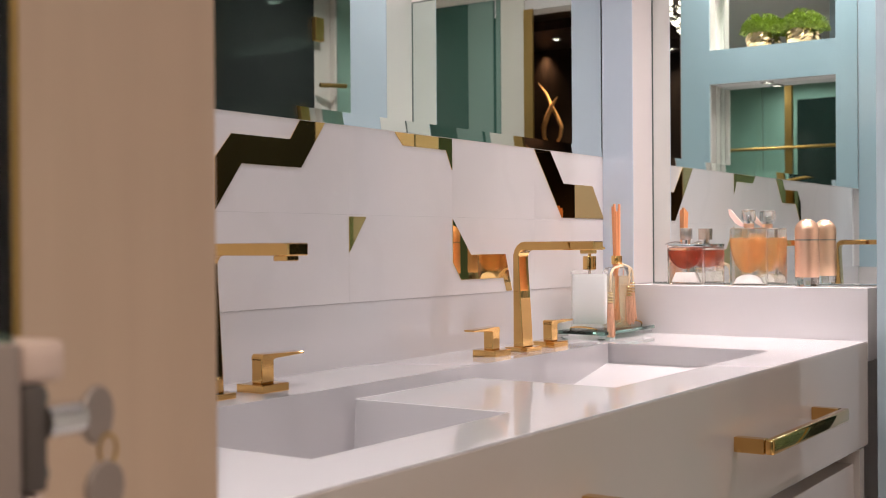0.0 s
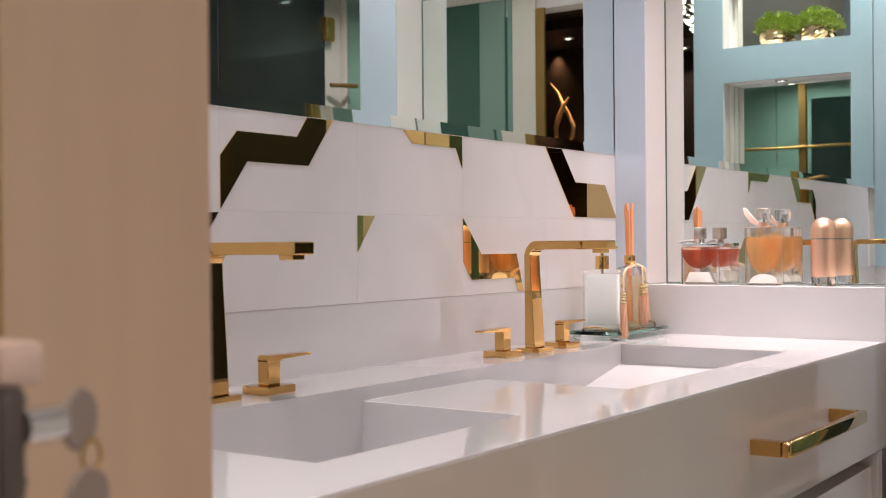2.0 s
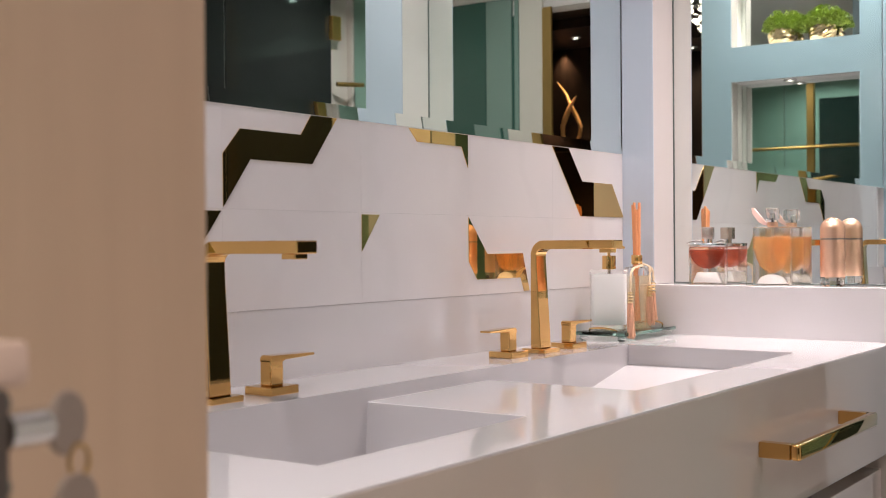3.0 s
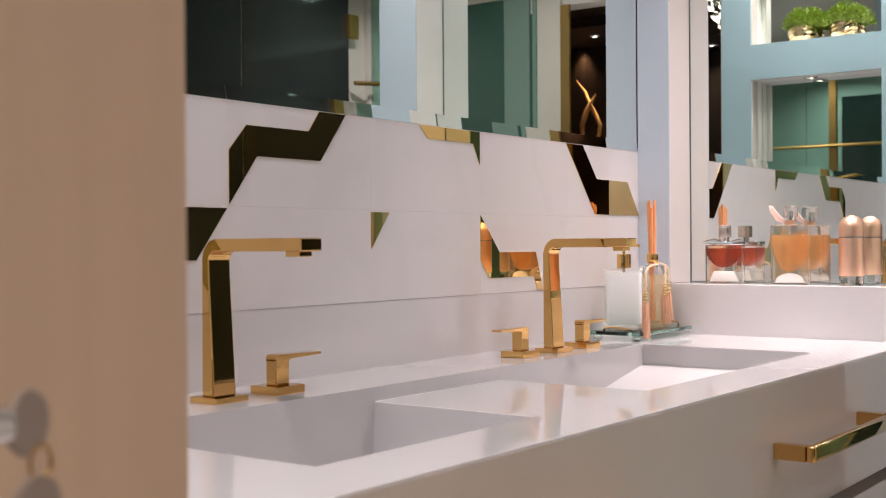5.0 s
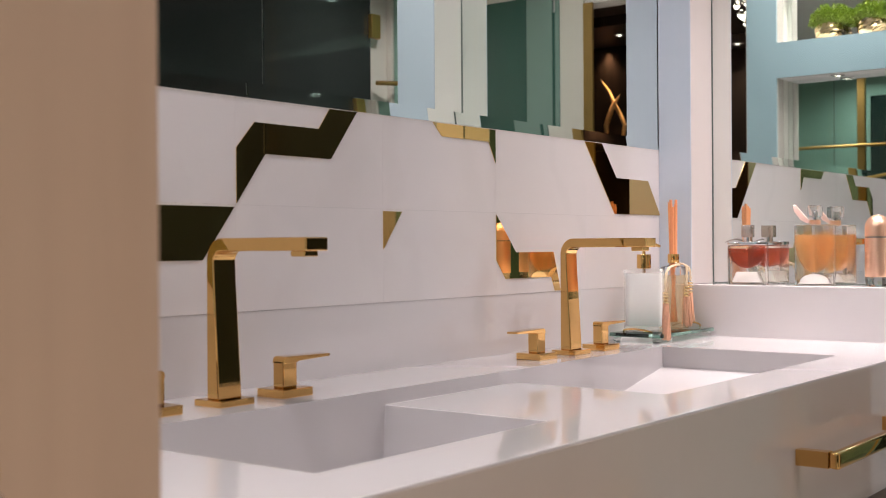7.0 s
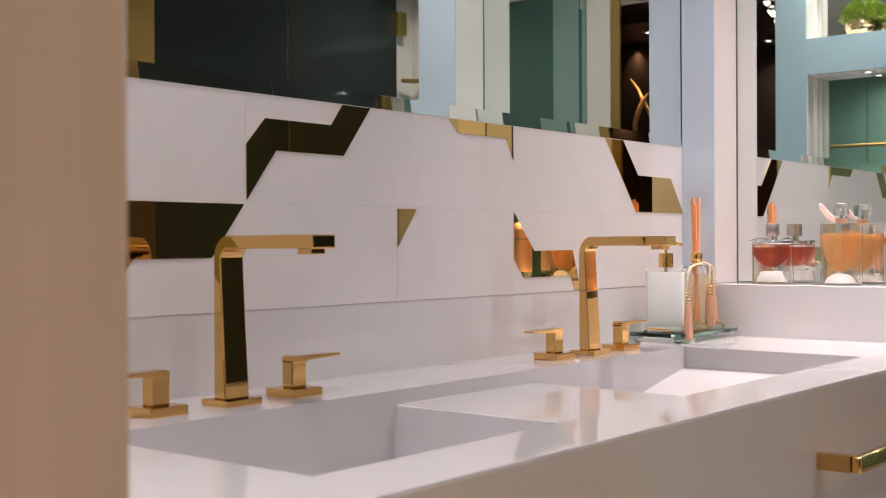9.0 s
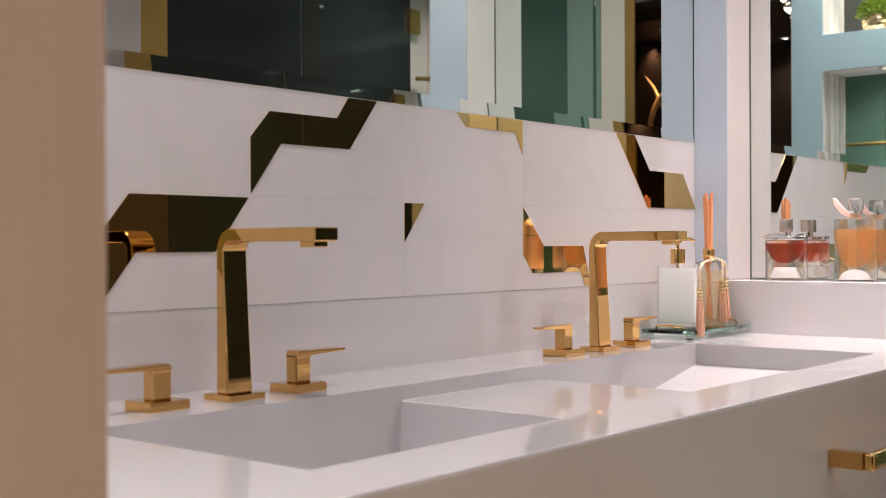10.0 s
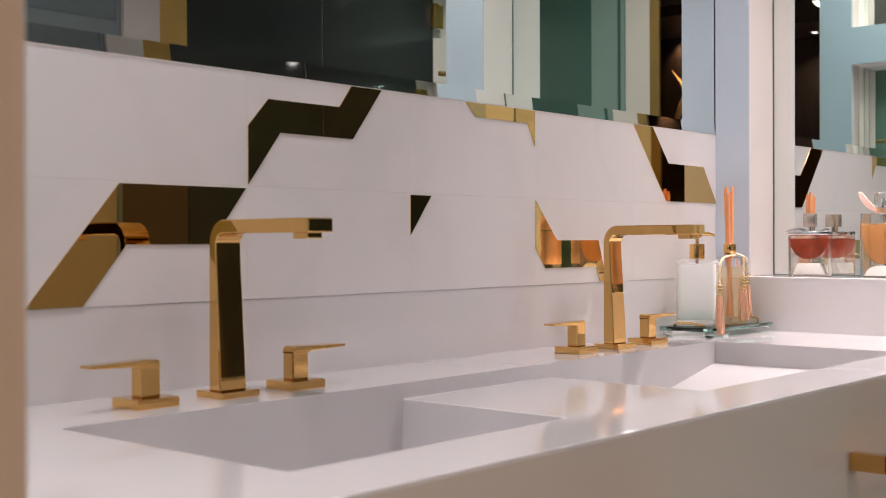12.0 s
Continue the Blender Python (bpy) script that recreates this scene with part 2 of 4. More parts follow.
def prism(points, axis, a, b, bevel=0.0, seg=2):
    """A flat outline pulled from a to b along an axis ('x', 'y' or 'z')."""
    def at(p, d):
        return {"x": (d, p[0], p[1]), "y": (p[0], d, p[1]), "z": (p[0], p[1], d)}[axis]
    bm = bmesh.new()
    lo = [bm.verts.new(at(p, a)) for p in points]
    hi = [bm.verts.new(at(p, b)) for p in points]
    bm.faces.new(lo)
    bm.faces.new(hi[::-1])
    n = len(points)
    for k in range(n):
        bm.faces.new((lo[k], hi[k], hi[(k + 1) % n], lo[(k + 1) % n]))
    bmesh.ops.recalc_face_normals(bm, faces=bm.faces[:])
    if bevel:
        bmesh.ops.bevel(bm, geom=bm.edges[:], offset=bevel, segments=seg, profile=0.5, affect="EDGES")
    return bm


def lathe(profile, seg=32, centre=(0, 0)):
    """A turned body from (radius, height) pairs, closed at both ends."""
    bm = bmesh.new()
    rings = []
    for r, z in profile:
        rings.append([bm.verts.new((centre[0] + r * math.cos(2 * math.pi * k / seg), centre[1] + r * math.sin(2 * math.pi * k / seg), z)) for k in range(seg)])
    for a, b in zip(rings, rings[1:]):
        for k in range(seg):
            bm.faces.new((a[k], a[(k + 1) % seg], b[(k + 1) % seg], b[k]))
    bm.faces.new(rings[0][::-1])
    bm.faces.new(rings[-1])
    bmesh.ops.recalc_face_normals(bm, faces=bm.faces[:])
    return bm


def loft(sections):
    """Rings of equal count, joined one to the next and capped."""
    bm = bmesh.new()
    rings = [[bm.verts.new(p) for p in s] for s in sections]
    n = len(rings[0])
    for a, b in zip(rings, rings[1:]):
        for k in range(n):
            bm.faces.new((a[k], a[(k + 1) % n], b[(k + 1) % n], b[k]))
    bm.faces.new(rings[0][::-1])
    bm.faces.new(rings[-1])
    bmesh.ops.recalc_face_normals(bm, faces=bm.faces[:])
    return bm


def rounded(cx, cy, w, d, r, z, seg=5):
    """A rounded rectangle as a ring of points at height z."""
    pts = []
    for sx, sy, a0 in ((1, 1, 0), (-1, 1, 90), (-1, -1, 180), (1, -1, 270)):
        for k in range(seg + 1):
            a = radians(a0 + 90 * k / seg)
            pts.append((cx + sx * (w / 2 - r) + r * math.cos(a), cy + sy * (d / 2 - r) + r * math.sin(a), z))
    return pts


def tube(path, r, seg=8):
    """A round bar along a list of points."""
    sections = []
    for k, p in enumerate(path):
        p = Vector(p)
        d = (Vector(path[min(k + 1, len(path) - 1)]) - Vector(path[max(k - 1, 0)])).normalized()
        u = d.orthogonal().normalized() if not sections else (side - d * side.dot(d)).normalized()
        side = u
        w = d.cross(u)
        rad = r[k] if isinstance(r, (list, tuple)) else r
        sections.append([p + rad * (math.cos(2 * math.pi * i / seg) * u + math.sin(2 * math.pi * i / seg) * w) for i in range(seg)])
    return loft(sections)


def mesh_of(name, bm, mat, smooth=None):
    me = bpy.data.meshes.new(name)
    bm.to_mesh(me)
    bm.free()
    me.materials.append(mat)
    if smooth is not None:
        me.polygons.foreach_set("use_smooth", [True] * len(me.polygons))
        me.set_sharp_from_angle(angle=radians(smooth))
    me.update()
    return me


def part(name, bm, mat, parent, label="", smooth=None):
    ob = new(name, mesh_of(name, bm, mat, smooth))
    ob.parent = parent
    if label:
        tagged(ob, label)
    return ob


def thing(name, label, category, at=(0, 0, 0), group=""):
    ob = new(name)
    ob.location = at
    ob.empty_display_size = 0.05
    return tagged(ob, label, category, group)


def solid(name, bm, mat, label, category, group="", kind="", smooth=None):
    return tagged(new(name, mesh_of(name, bm, mat, smooth)), label, category, group, kind)


def structure(name, bm, mat, label, smooth=None):
    return tagged(new(name, mesh_of(name, bm, mat, smooth)), label, "", "", "structure")


# ---- the shell of the room ----
structure("floor", boxed((-5.2, -4.0, -0.1), (3.2, 1.2, 0.0)), FLOOR_M, "pale polished porcelain floor")
structure("ceiling", boxed((-5.2, -4.0, CEIL), (3.2, 1.2, CEIL + 0.1)), PAINT, "white painted plaster ceiling")
wall_back = structure("wall_back", boxed((-1.897, 0.020, 0), (0.25, 0.14, CEIL)), GROUT, "back wall behind the vanity, clad in marble tiles")
structure("wall_right", boxed((0.125, -0.722, 0), (0.25, 0.020, CEIL)), PAINT, "white side wall at the end of the vanity")
structure("wall_right_return", boxed((0.25, -0.722, 0), (2.9, -0.6, CEIL)), PAINT, "white painted wall beyond the vanity")
structure("wall_far", boxed((2.9, -2.72, 0), (3.02, -0.6, CEIL)), CREAM, "cream painted wall behind the shower")
structure("door_far", boxed((2.885, -1.893, 0.0), (2.899, -0.76, 2.24)), SMOKED, "dark glass door behind the shower")
structure("wall_opposite", boxed((-2.01, -2.72, 0), (2.9, -2.6, CEIL)), CREAM, "cream painted wall facing the vanity")

# the wall with the doorway: its short piece beside the vanity holds two mirrored niches
NX0, NX1 = -2.013, -1.897
NY0, NY1 = -0.577, -0.080
UP0, UP1, LOW0, LOW1 = 1.860, 2.22, 1.16, 1.724
wl = bmesh.new()
box(wl, (NX0 + 0.002, -0.698, 0), (NX1, NY0, CEIL))
box(wl, (NX0 + 0.002, NY1, 0), (NX1, 0.14, CEIL))
box(wl, (NX0 + 0.002, NY0, 0), (NX1, NY1, LOW0))
box(wl, (NX0 + 0.002, NY0, LOW1), (NX1, NY1, UP0))
box(wl, (NX0 + 0.002, NY0, UP1), (NX1, NY1, CEIL))
wall_left = structure("wall_left", wl, PAINT, "short wall beside the vanity with two mirrored niches")
part("niche_mirror", prism([(NX0 + 0.004, NY0), (NX0 + 0.0121, NY0), (NX0 + 0.0159, NY1), (NX0 + 0.004, NY1)], "z", LOW0, LOW1), MIRROR, wall_left, "mirror backing of the niche")
part("niche_mirror", boxed((NX0 + 0.004, NY0, UP0), (NX0 + 0.014, NY1, UP1)), MIRROR, wall_left, "mirror backing of the niche")
NM = (NX0 + NX1) / 2
for nz0, nz1 in ((LOW0, LOW1), (UP0, UP1)):
    part("reveal_panel", boxed((NM + 0.0015, NY0 + 0.0002, nz0 + 0.0005), (NX1 - 0.0005, NY0 + 0.003, nz1 - 0.0005)), TAUPEWHITE, wall_left, "greige front half of the reveal")
    part("reveal_joint", boxed((NM - 0.0015, NY0 + 0.0002, nz0 + 0.0005), (NM + 0.0015, NY0 + 0.002, nz1 - 0.0005)), EDGE, wall_left, "dark joint in the reveal")
    part("reveal_panel", boxed((NX0 + 0.0145, NY0 + 0.0002, nz0 + 0.0005), (NM - 0.0015, NY0 + 0.003, nz1 - 0.0005)), CREAM, wall_left, "cream back half of the reveal")
bl = bmesh.new()
for lo, hi in (((-0.698, 0.0), (NY0, CEIL)), ((NY1, 1.0), (0.0, CEIL)), ((NY0, 0.0), (NY1, LOW0)), ((NY0, LOW1), (NY1, UP0)), ((NY0, UP1), (NY1, CEIL))):
    box(bl, (NX1, lo[0], lo[1]), (NX1 + 0.006, hi[0], hi[1]))
part("blue_panel", bl, BLUE, wall_left, "pale blue lacquered panel")
structure("wall_left_far", prism([(NX1, -1.387), (NX0, -1.477), (NX0, -2.6), (NX1, -2.6)], "z", 0, CEIL), PAINT, "white wall on the other side of the doorway")
structure("wall_over_door", prism([(NX1, -1.387), (NX1, -0.698), (NX0, -0.698), (NX0, -1.477)], "z", 2.12, CEIL), PAINT, "white wall above the doorway")

# the doorway's lining
JX = -2.028
structure("door_lining_1", boxed((JX, -0.7015, 0), (NX1 + 0.004, -0.698, 2.12), 0.0008), WOOD, "beige wood veneer lining of the doorway")
structure("trim_1", boxed((JX - 0.014, -0.706, 0), (JX - 0.001, -0.62, 2.14), 0.001), DULLBRASS, "brass trim along the doorway")
structure("trim_2", boxed((NX1 + 0.005, -1.427, 0), (NX1 + 0.02, -1.3825, 2.12), 0.001), DULLBRASS, "brass trim along the doorway")
structure("door_casing", boxed((NX1 + 0.003, -1.546, 0), (NX1 + 0.016, -1.4275, 2.40), 0.001), CREAM, "cream door casing")

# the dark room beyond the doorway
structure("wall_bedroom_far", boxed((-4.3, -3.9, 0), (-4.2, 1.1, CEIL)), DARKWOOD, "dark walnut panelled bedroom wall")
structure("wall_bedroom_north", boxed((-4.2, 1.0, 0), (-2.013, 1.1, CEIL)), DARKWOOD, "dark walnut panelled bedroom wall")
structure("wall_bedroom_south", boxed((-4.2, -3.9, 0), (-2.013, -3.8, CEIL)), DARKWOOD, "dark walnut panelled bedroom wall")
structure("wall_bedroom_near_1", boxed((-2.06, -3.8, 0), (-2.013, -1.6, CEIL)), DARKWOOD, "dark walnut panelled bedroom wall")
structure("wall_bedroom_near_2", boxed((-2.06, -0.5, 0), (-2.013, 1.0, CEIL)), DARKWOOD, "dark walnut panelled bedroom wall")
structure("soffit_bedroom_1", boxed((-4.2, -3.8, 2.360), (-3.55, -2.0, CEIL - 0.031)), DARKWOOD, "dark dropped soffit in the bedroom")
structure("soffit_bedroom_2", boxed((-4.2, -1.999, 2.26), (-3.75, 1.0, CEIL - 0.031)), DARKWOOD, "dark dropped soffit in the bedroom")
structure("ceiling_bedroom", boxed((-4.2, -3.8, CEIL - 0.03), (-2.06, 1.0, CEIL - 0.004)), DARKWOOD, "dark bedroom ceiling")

# ---- columns, ledge and mirrors at the vanity ----
KX = 0.007
col = structure("column_back", boxed((KX + 0.0035, -0.074, 1.0055), (0.125, 0.0, CEIL), 0.001), GLOSSWHITE, "white gloss column in the corner")
part("column_panel", boxed((KX, -0.0735, 1.0055), (KX + 0.003, 0.0, CEIL)), PALEBLUE, col, "ice-blue lacquered side")
# body and side coloured darker than column_back, as if less light fell here
col2 = structure("column_front", prism([(0.0025, -0.597), (0.1248, -0.597), (0.1248, -0.713), (0.0025, -0.713)], "z", 0, CEIL), DIMWHITE, "white gloss column at the end of the vanity")
part("column_panel", boxed((-0.001, -0.7125, 0), (0.002, -0.5972, CEIL)), DIMBLUE, col2, "ice-blue lacquered side")


def bevelled_mirror(length, z0, z1, bevel, drop, thick):
    """A mirror plate in its own plane (x along it, z up, facing -y) with a wide ground bevel along its lower edge."""
    bm = bmesh.new()
    v = [bm.verts.new(p) for p in ((0, 0, z0 + bevel), (length, 0, z0 + bevel), (length, 0, z1), (0, 0, z1), (0, drop, z0), (length, drop, z0), (0, thick, z0), (length, thick, z0), (0, thick, z1), (length, thick, z1))]
    for f in ((0, 1, 2, 3), (4, 5, 1, 0), (6, 7, 5, 4), (3, 2, 9, 8), (8, 9, 7, 6), (0, 3, 8, 6, 4), (1, 5, 7, 9, 2)):
        bm.faces.new([v[k] for k in f])
    bmesh.ops.recalc_face_normals(bm, faces=bm.faces[:])
    return bm


MIR_Z = 1.290
back_mirror = thing("wall_mirror", "wide wall mirror above the white marble tiles", "mirror", (-1.89, 0.0016, 0))
part("mirror_plate", bevelled_mirror(1.89 + KX - 0.0005, MIR_Z, 2.4, 0.0205, -0.00156, 0.006), MIRROR, back_mirror)
structure("trim_5", boxed((-1.889, -0.0005, 1.2875), (KX - 0.0005, -0.0001, 1.2896)), GLOSSWHITE, "thin white strip below the mirror")
side_mirror = thing("side_mirror", "frameless mirror standing on the white ledge", "mirror", (0, 0, 0))
part("mirror_plate", boxed((0.111, -0.5967, 1.0075), (0.1225, -0.0745, 1.725)), MIRROR, side_mirror)
part("mirror_edge", boxed((0.1095, -0.0765, 1.0056), (0.1105, -0.0742, 1.7252)), EDGE, side_mirror, "dark silicone line along the edge")
part("mirror_edge", boxed((0.1095, -0.5968, 1.0056), (0.1105, -0.5943, 1.7252)), EDGE, side_mirror, "dark silicone line along the edge")
part("bottom_edge", boxed((0.1090, -0.585, 1.0054), (0.1105, -0.0768, 1.0075)), EDGE, side_mirror, "dark silicone line along the edge")
part("top_edge", boxed((0.1090, -0.5940, 1.7232), (0.1105, -0.0768, 1.7254)), EDGE, side_mirror, "dark silicone line along the edge")
structure("panel_2", boxed((0.1085, -0.5967, 1.7256), (0.1248, -0.0745, 2.44), 0.001), GLOSSWHITE, "white gloss panel above the side mirror")

# ---- the vanity ----
vanity = thing("vanity_counter", "long white quartz counter with two sunken ramp basins", "counter", (0, 0, 0))
CX0, CY0 = -1.884, -0.578
BX0, BX1, BY0, BY1 = -1.557, -0.292, -0.484, -0.159
PX0, PX1, PZ = -1.084, -0.777, 0.880
AP = 0.697


def counter_mesh():
    """The top with its long basin: two ramps fall from the ends towards a raised middle shelf."""
    bm = bmesh.new()
    T = 0.9
    def q(*pts):
        bm.faces.new([bm.verts.new(p) for p in pts])
    yb = 0.0090
    q((CX0, CY0, T), (0, CY0, T), (0, BY0, T), (CX0, BY0, T))
    q((CX0, BY1, T), (0, BY1, T), (0, yb, T), (CX0, yb, T))
    q((CX0, BY0, T), (BX0, BY0, T), (BX0, BY1, T), (CX0, BY1, T))
    q((BX1, BY0, T), (0, BY0, T), (0, BY1, T), (BX1, BY1, T))
    zl, zs, PF = 0.862, 0.765, PX0 - 0.008
    q((BX0, BY0, zl), (PF, BY0, zs), (PF, BY1, zs), (BX0, BY1, zl))
    q((PX1, BY0, zs), (BX1, BY0, zl), (BX1, BY1, zl), (PX1, BY1, zs))
    q((PX0, BY0, PZ), (PX1, BY0, PZ), (PX1, BY1, PZ), (PX0, BY1, PZ))
    q((PF, BY0, zs), (PX0, BY0, PZ), (PX0, BY1, PZ), (PF, BY1, zs))
    q((PX1, BY0, PZ), (PX1, BY0, zs), (PX1, BY1, zs), (PX1, BY1, PZ))
    for y in (BY0, BY1):
        q((BX0, y, zl), (PF, y, zs), (PX0, y, PZ), (PX0, y, T), (BX0, y, T))
        q((PX0, y, PZ), (PX1, y, PZ), (PX1, y, T), (PX0, y, T))
        q((PX1, y, zs), (BX1, y, zl), (BX1, y, T), (PX1, y, T))
    q((BX0, BY0, zl), (BX0, BY1, zl), (BX0, BY1, T), (BX0, BY0, T))
    q((BX1, BY0, zl), (BX1, BY1, zl), (BX1, BY1, T), (BX1, BY0, T))
    # outer skirt
    q((CX0, CY0, AP), (0, CY0, AP), (0, CY0, T), (CX0, CY0, T))
    q((0, CY0, AP), (0, yb, AP), (0, yb, T), (0, CY0, T))
    q((CX0, CY0, AP), (CX0, CY0, T), (CX0, yb, T), (CX0, yb, AP))
    q((CX0, yb, AP), (0, yb, AP), (0, yb, T), (CX0, yb, T))
    bmesh.ops.remove_doubles(bm, verts=bm.verts[:], dist=1e-5)
    bmesh.ops.recalc_face_normals(bm, faces=bm.faces[:])
    edges = [e for e in bm.edges if len(e.link_faces) == 2 and e.calc_face_angle(0) > 0.5]
    bmesh.ops.bevel(bm, geom=edges, offset=0.0012, segments=2, profile=0.5, affect="EDGES")
    return bm


part("counter_top", counter_mesh(), QUARTZ, vanity)
part("apron_underside", boxed((CX0 + 0.002, CY0 + 0.002, AP), (-0.002, CY0 + 0.05, AP + 0.006)), FRONT, vanity)
part("backsplash", boxed((CX0, 0.0007, 0.8960), (-0.001, 0.0195, 1.0032)), BAND, vanity, "plain pale grey lower backsplash")
part("end_ledge", boxed((0.0, -0.5795, 0.86), (0.1245, 0.0135, 1.005), 0.0015), QUARTZ, vanity, "raised white ledge at the end")


def drawer(x0, x1, hx0, hx1):
    """A gloss drawer front with a square bar pull on two posts, standing 6 cm off it."""
    y = CY0 - 0.0014
    d = thing("drawer", "white gloss drawer with a square gold bar handle under the counter", "drawer", (0, 0, 0), "drawers of the vanity")
    part("drawer_front", boxed((x0, y, AP + 0.002), (x1, CY0 - 0.0004, 0.8975), 0.0001, 1), FRONT, d)
    h, w, hh, z = new("handle"), 0.017, 0.011, 0.803
    h.parent = d
    tagged(h, "square polished gold bar handle")
    part("post", boxed((hx0, y - 0.0455, z - hh), (hx0 + w, y, z + hh), 0.001), GOLD, h)
    part("post", boxed((hx1 - w, y - 0.0455, z - hh), (hx1, y, z + hh), 0.001), GOLD, h)
    part("grip", boxed((hx0, y - 0.060, z - hh - 0.0003), (hx1, y - 0.0452, z + hh + 0.0003), 0.0042, 4), GOLD, h, smooth=60)
    return d


drawer(-1.0790, -0.215, -0.733, -0.348)
part("end_panel", boxed((-0.2146, CY0 - 0.0012, AP + 0.002), (-0.0015, CY0 - 0.0004, 0.8975)), FRONT, vanity, "gloss end panel beside the drawer")
drawer(-1.883, -1.07908, -1.58, -1.19)

# the set-back cabinet below
base = thing("base_cabinet", "white base cabinet set back below the counter", "cabinet", (0, 0, 0))
part("body", boxed((CX0, -0.52, 0.08), (-0.02, 0.0, AP - 0.003)), FRONT, base)
part("plinth", boxed((CX0, -0.47, 0.0), (-0.02, 0.0, 0.078)), FRONT, base)
part("end_post", boxed((-0.05, CY0 + 0.002, 0.0), (-0.018, -0.5205, AP - 0.003), 0.001), FRONT, base)
for k in range(3):
    x1 = -0.056 - 0.6 * k
    part("cabinet_door", boxed((x1 - 0.592, CY0 + 0.012, 0.09), (x1, -0.5205, AP - 0.03), 0.002), FRONT, base)

# ---- the two taps ----
def lever(hx, hy, way):
    """One handle of a tap: square foot, slim body and a flat tapering blade to one side."""
    h = thing("tap_lever", "polished gold lever with a square foot on the counter", "tap lever", (hx, hy, 0.9), "tap levers at the basins")
    part("foot", boxed((-0.0265, -0.0235, 0.0), (0.0265, 0.0235, 0.0108), 0.0009), GOLD, h)
    bx, by = 0.012, 0.0095
    part("body", boxed((-bx, -by, 0.0106), (bx, by, 0.0455), 0.0015), GOLD, h)
    heel = [(way * (0.006 - bx - 0.006 * math.cos(radians(a))), 0.0448 + 0.006 * math.sin(radians(a))) for a in range(0, 91, 15)]
    bl = heel + [(way * (bx + 0.061), 0.0492), (way * (bx + 0.061), 0.0460), (way * (bx + 0.004), 0.0440), (way * bx, 0.0420), (way * -bx, 0.0420)]
    part("blade", prism(bl, "y", -by - 0.0006, by + 0.0006, 0.0006), GOLD, h)
    return h


def tap(tx, ty):
    """A tall square spout, deep at its foot, that bends forward over the basin in a flat arm."""
    s = thing("basin_tap", "tall polished gold spout with a square foot on the counter", "tap", (tx, ty, 0.9), "basin taps")
    part("foot", boxed((-0.027, -0.0235, 0.0), (0.027, 0.0235, 0.0078), 0.0009), GOLD, s)
    top, th, back = 0.2005, 0.0155, 0.0105
    secs = []
    for z, d, w in ((0.0076, 0.0205, 0.0186), (0.05, 0.0185, 0.0184), (0.10, 0.0155, 0.0182), (0.150, 0.0125, 0.0180), (0.172, 0.0118, 0.0180)):
        secs.append([(-w, back - d, z), (w, back - d, z), (w, back, z), (-w, back, z)])
    w = 0.0180
    cy, cz, ri, ro = back - 0.0118 - 0.0125, 0.172, 0.0125, 0.0243
    for k in range(1, 17):
        a = radians(90 * k / 16)
        i = (cy + ri * math.cos(a), cz + (top - th - cz) * math.sin(a))
        o = (cy + ro * math.cos(a), cz + (top - cz) * math.sin(a))
        secs.append([(-w, i[0], i[1]), (w, i[0], i[1]), (w, o[0], o[1]), (-w, o[0], o[1])])
    for y in (-0.08, -0.155):
        secs.append([(-w, y, top - th), (w, y, top - th), (w, y, top), (-w, y, top)])
    bm = loft(secs)
    bmesh.ops.bevel(bm, geom=[e for e in bm.edges if e.calc_face_angle(0) > 0.6], offset=0.0014, segments=2, profile=0.5, affect="EDGES")
    part("spout", bm, GOLD, s)
    part("aerator", boxed((-0.011, -0.146, top - th - 0.0065), (0.011, -0.124, top - th + 0.0005), 0.001), GOLD, s)
    return s


TY = -0.094
for tx in (-1.306, -0.508):
    tap(tx, TY)
    lever(tx - 0.110, TY, -1)
    lever(tx + 0.102, TY, 1)

# ---- things on the tray ----
tray = thing("glass_tray", "green-tinted glass tray with gold handles on small glass feet", "tray", (-0.128, -0.076, 0.9))
part("plate", boxed((-0.120, -0.055, 0.0105), (0.120, 0.055, 0.0180), 0.0015), GREEN_GLASS, tray, smooth=40)
for fx in (-0.110, 0.110):
    for fy in (-0.042, 0.042):
        part("foot", lathe([(0.004, 0.0), (0.0085, 0.0025), (0.009, 0.006), (0.006, 0.0104)], 16, (fx, fy)), CLEAR, tray, smooth=60)
for sx in (-1, 1):
    loop = [(sx * (0.106 + 0.016 * math.sin(radians(a))), -0.030 * math.cos(radians(a)), 0.0195 + 0.007 * math.sin(radians(a))) for a in range(0, 181, 15)]
    part("handle", tube(loop, 0.0019), GOLD, tray, "curled gold handle", smooth=60)
TZ = 0.9182

soap = thing("soap_dispenser", "square glass dispenser of white soap with a gold pump", "soap dispenser", (-0.184, -0.064, TZ))
soap.rotation_euler.z = radians(27)
def soap_ring(inset, radius, z):
    return rounded(0, 0, 0.040 - inset, 0.079 - inset, radius, z)


part("bottle", loft([soap_ring(0.003, 0.006, 0.0), soap_ring(0, 0.007, 0.0015), soap_ring(0, 0.007, 0.119), soap_ring(0.005, 0.009, 0.1225), rounded(0, 0, 0.026, 0.026, 0.0126, 0.1235), rounded(0, 0, 0.023, 0.023, 0.0112, 0.1245)]), SOAPGLASS, soap, "thick clear glass", smooth=40)
part("soap", loft([soap_ring(0.012, 0.007, 0.0105), soap_ring(0.008, 0.008, 0.014), soap_ring(0.008, 0.008, 0.1145)]), MILK, soap, "white liquid soap", smooth=40)
part("dip_tube", tube([(0, 0, 0.1147), (0, 0, 0.1234)], 0.003, 10), CAPMETAL, soap, smooth=60)
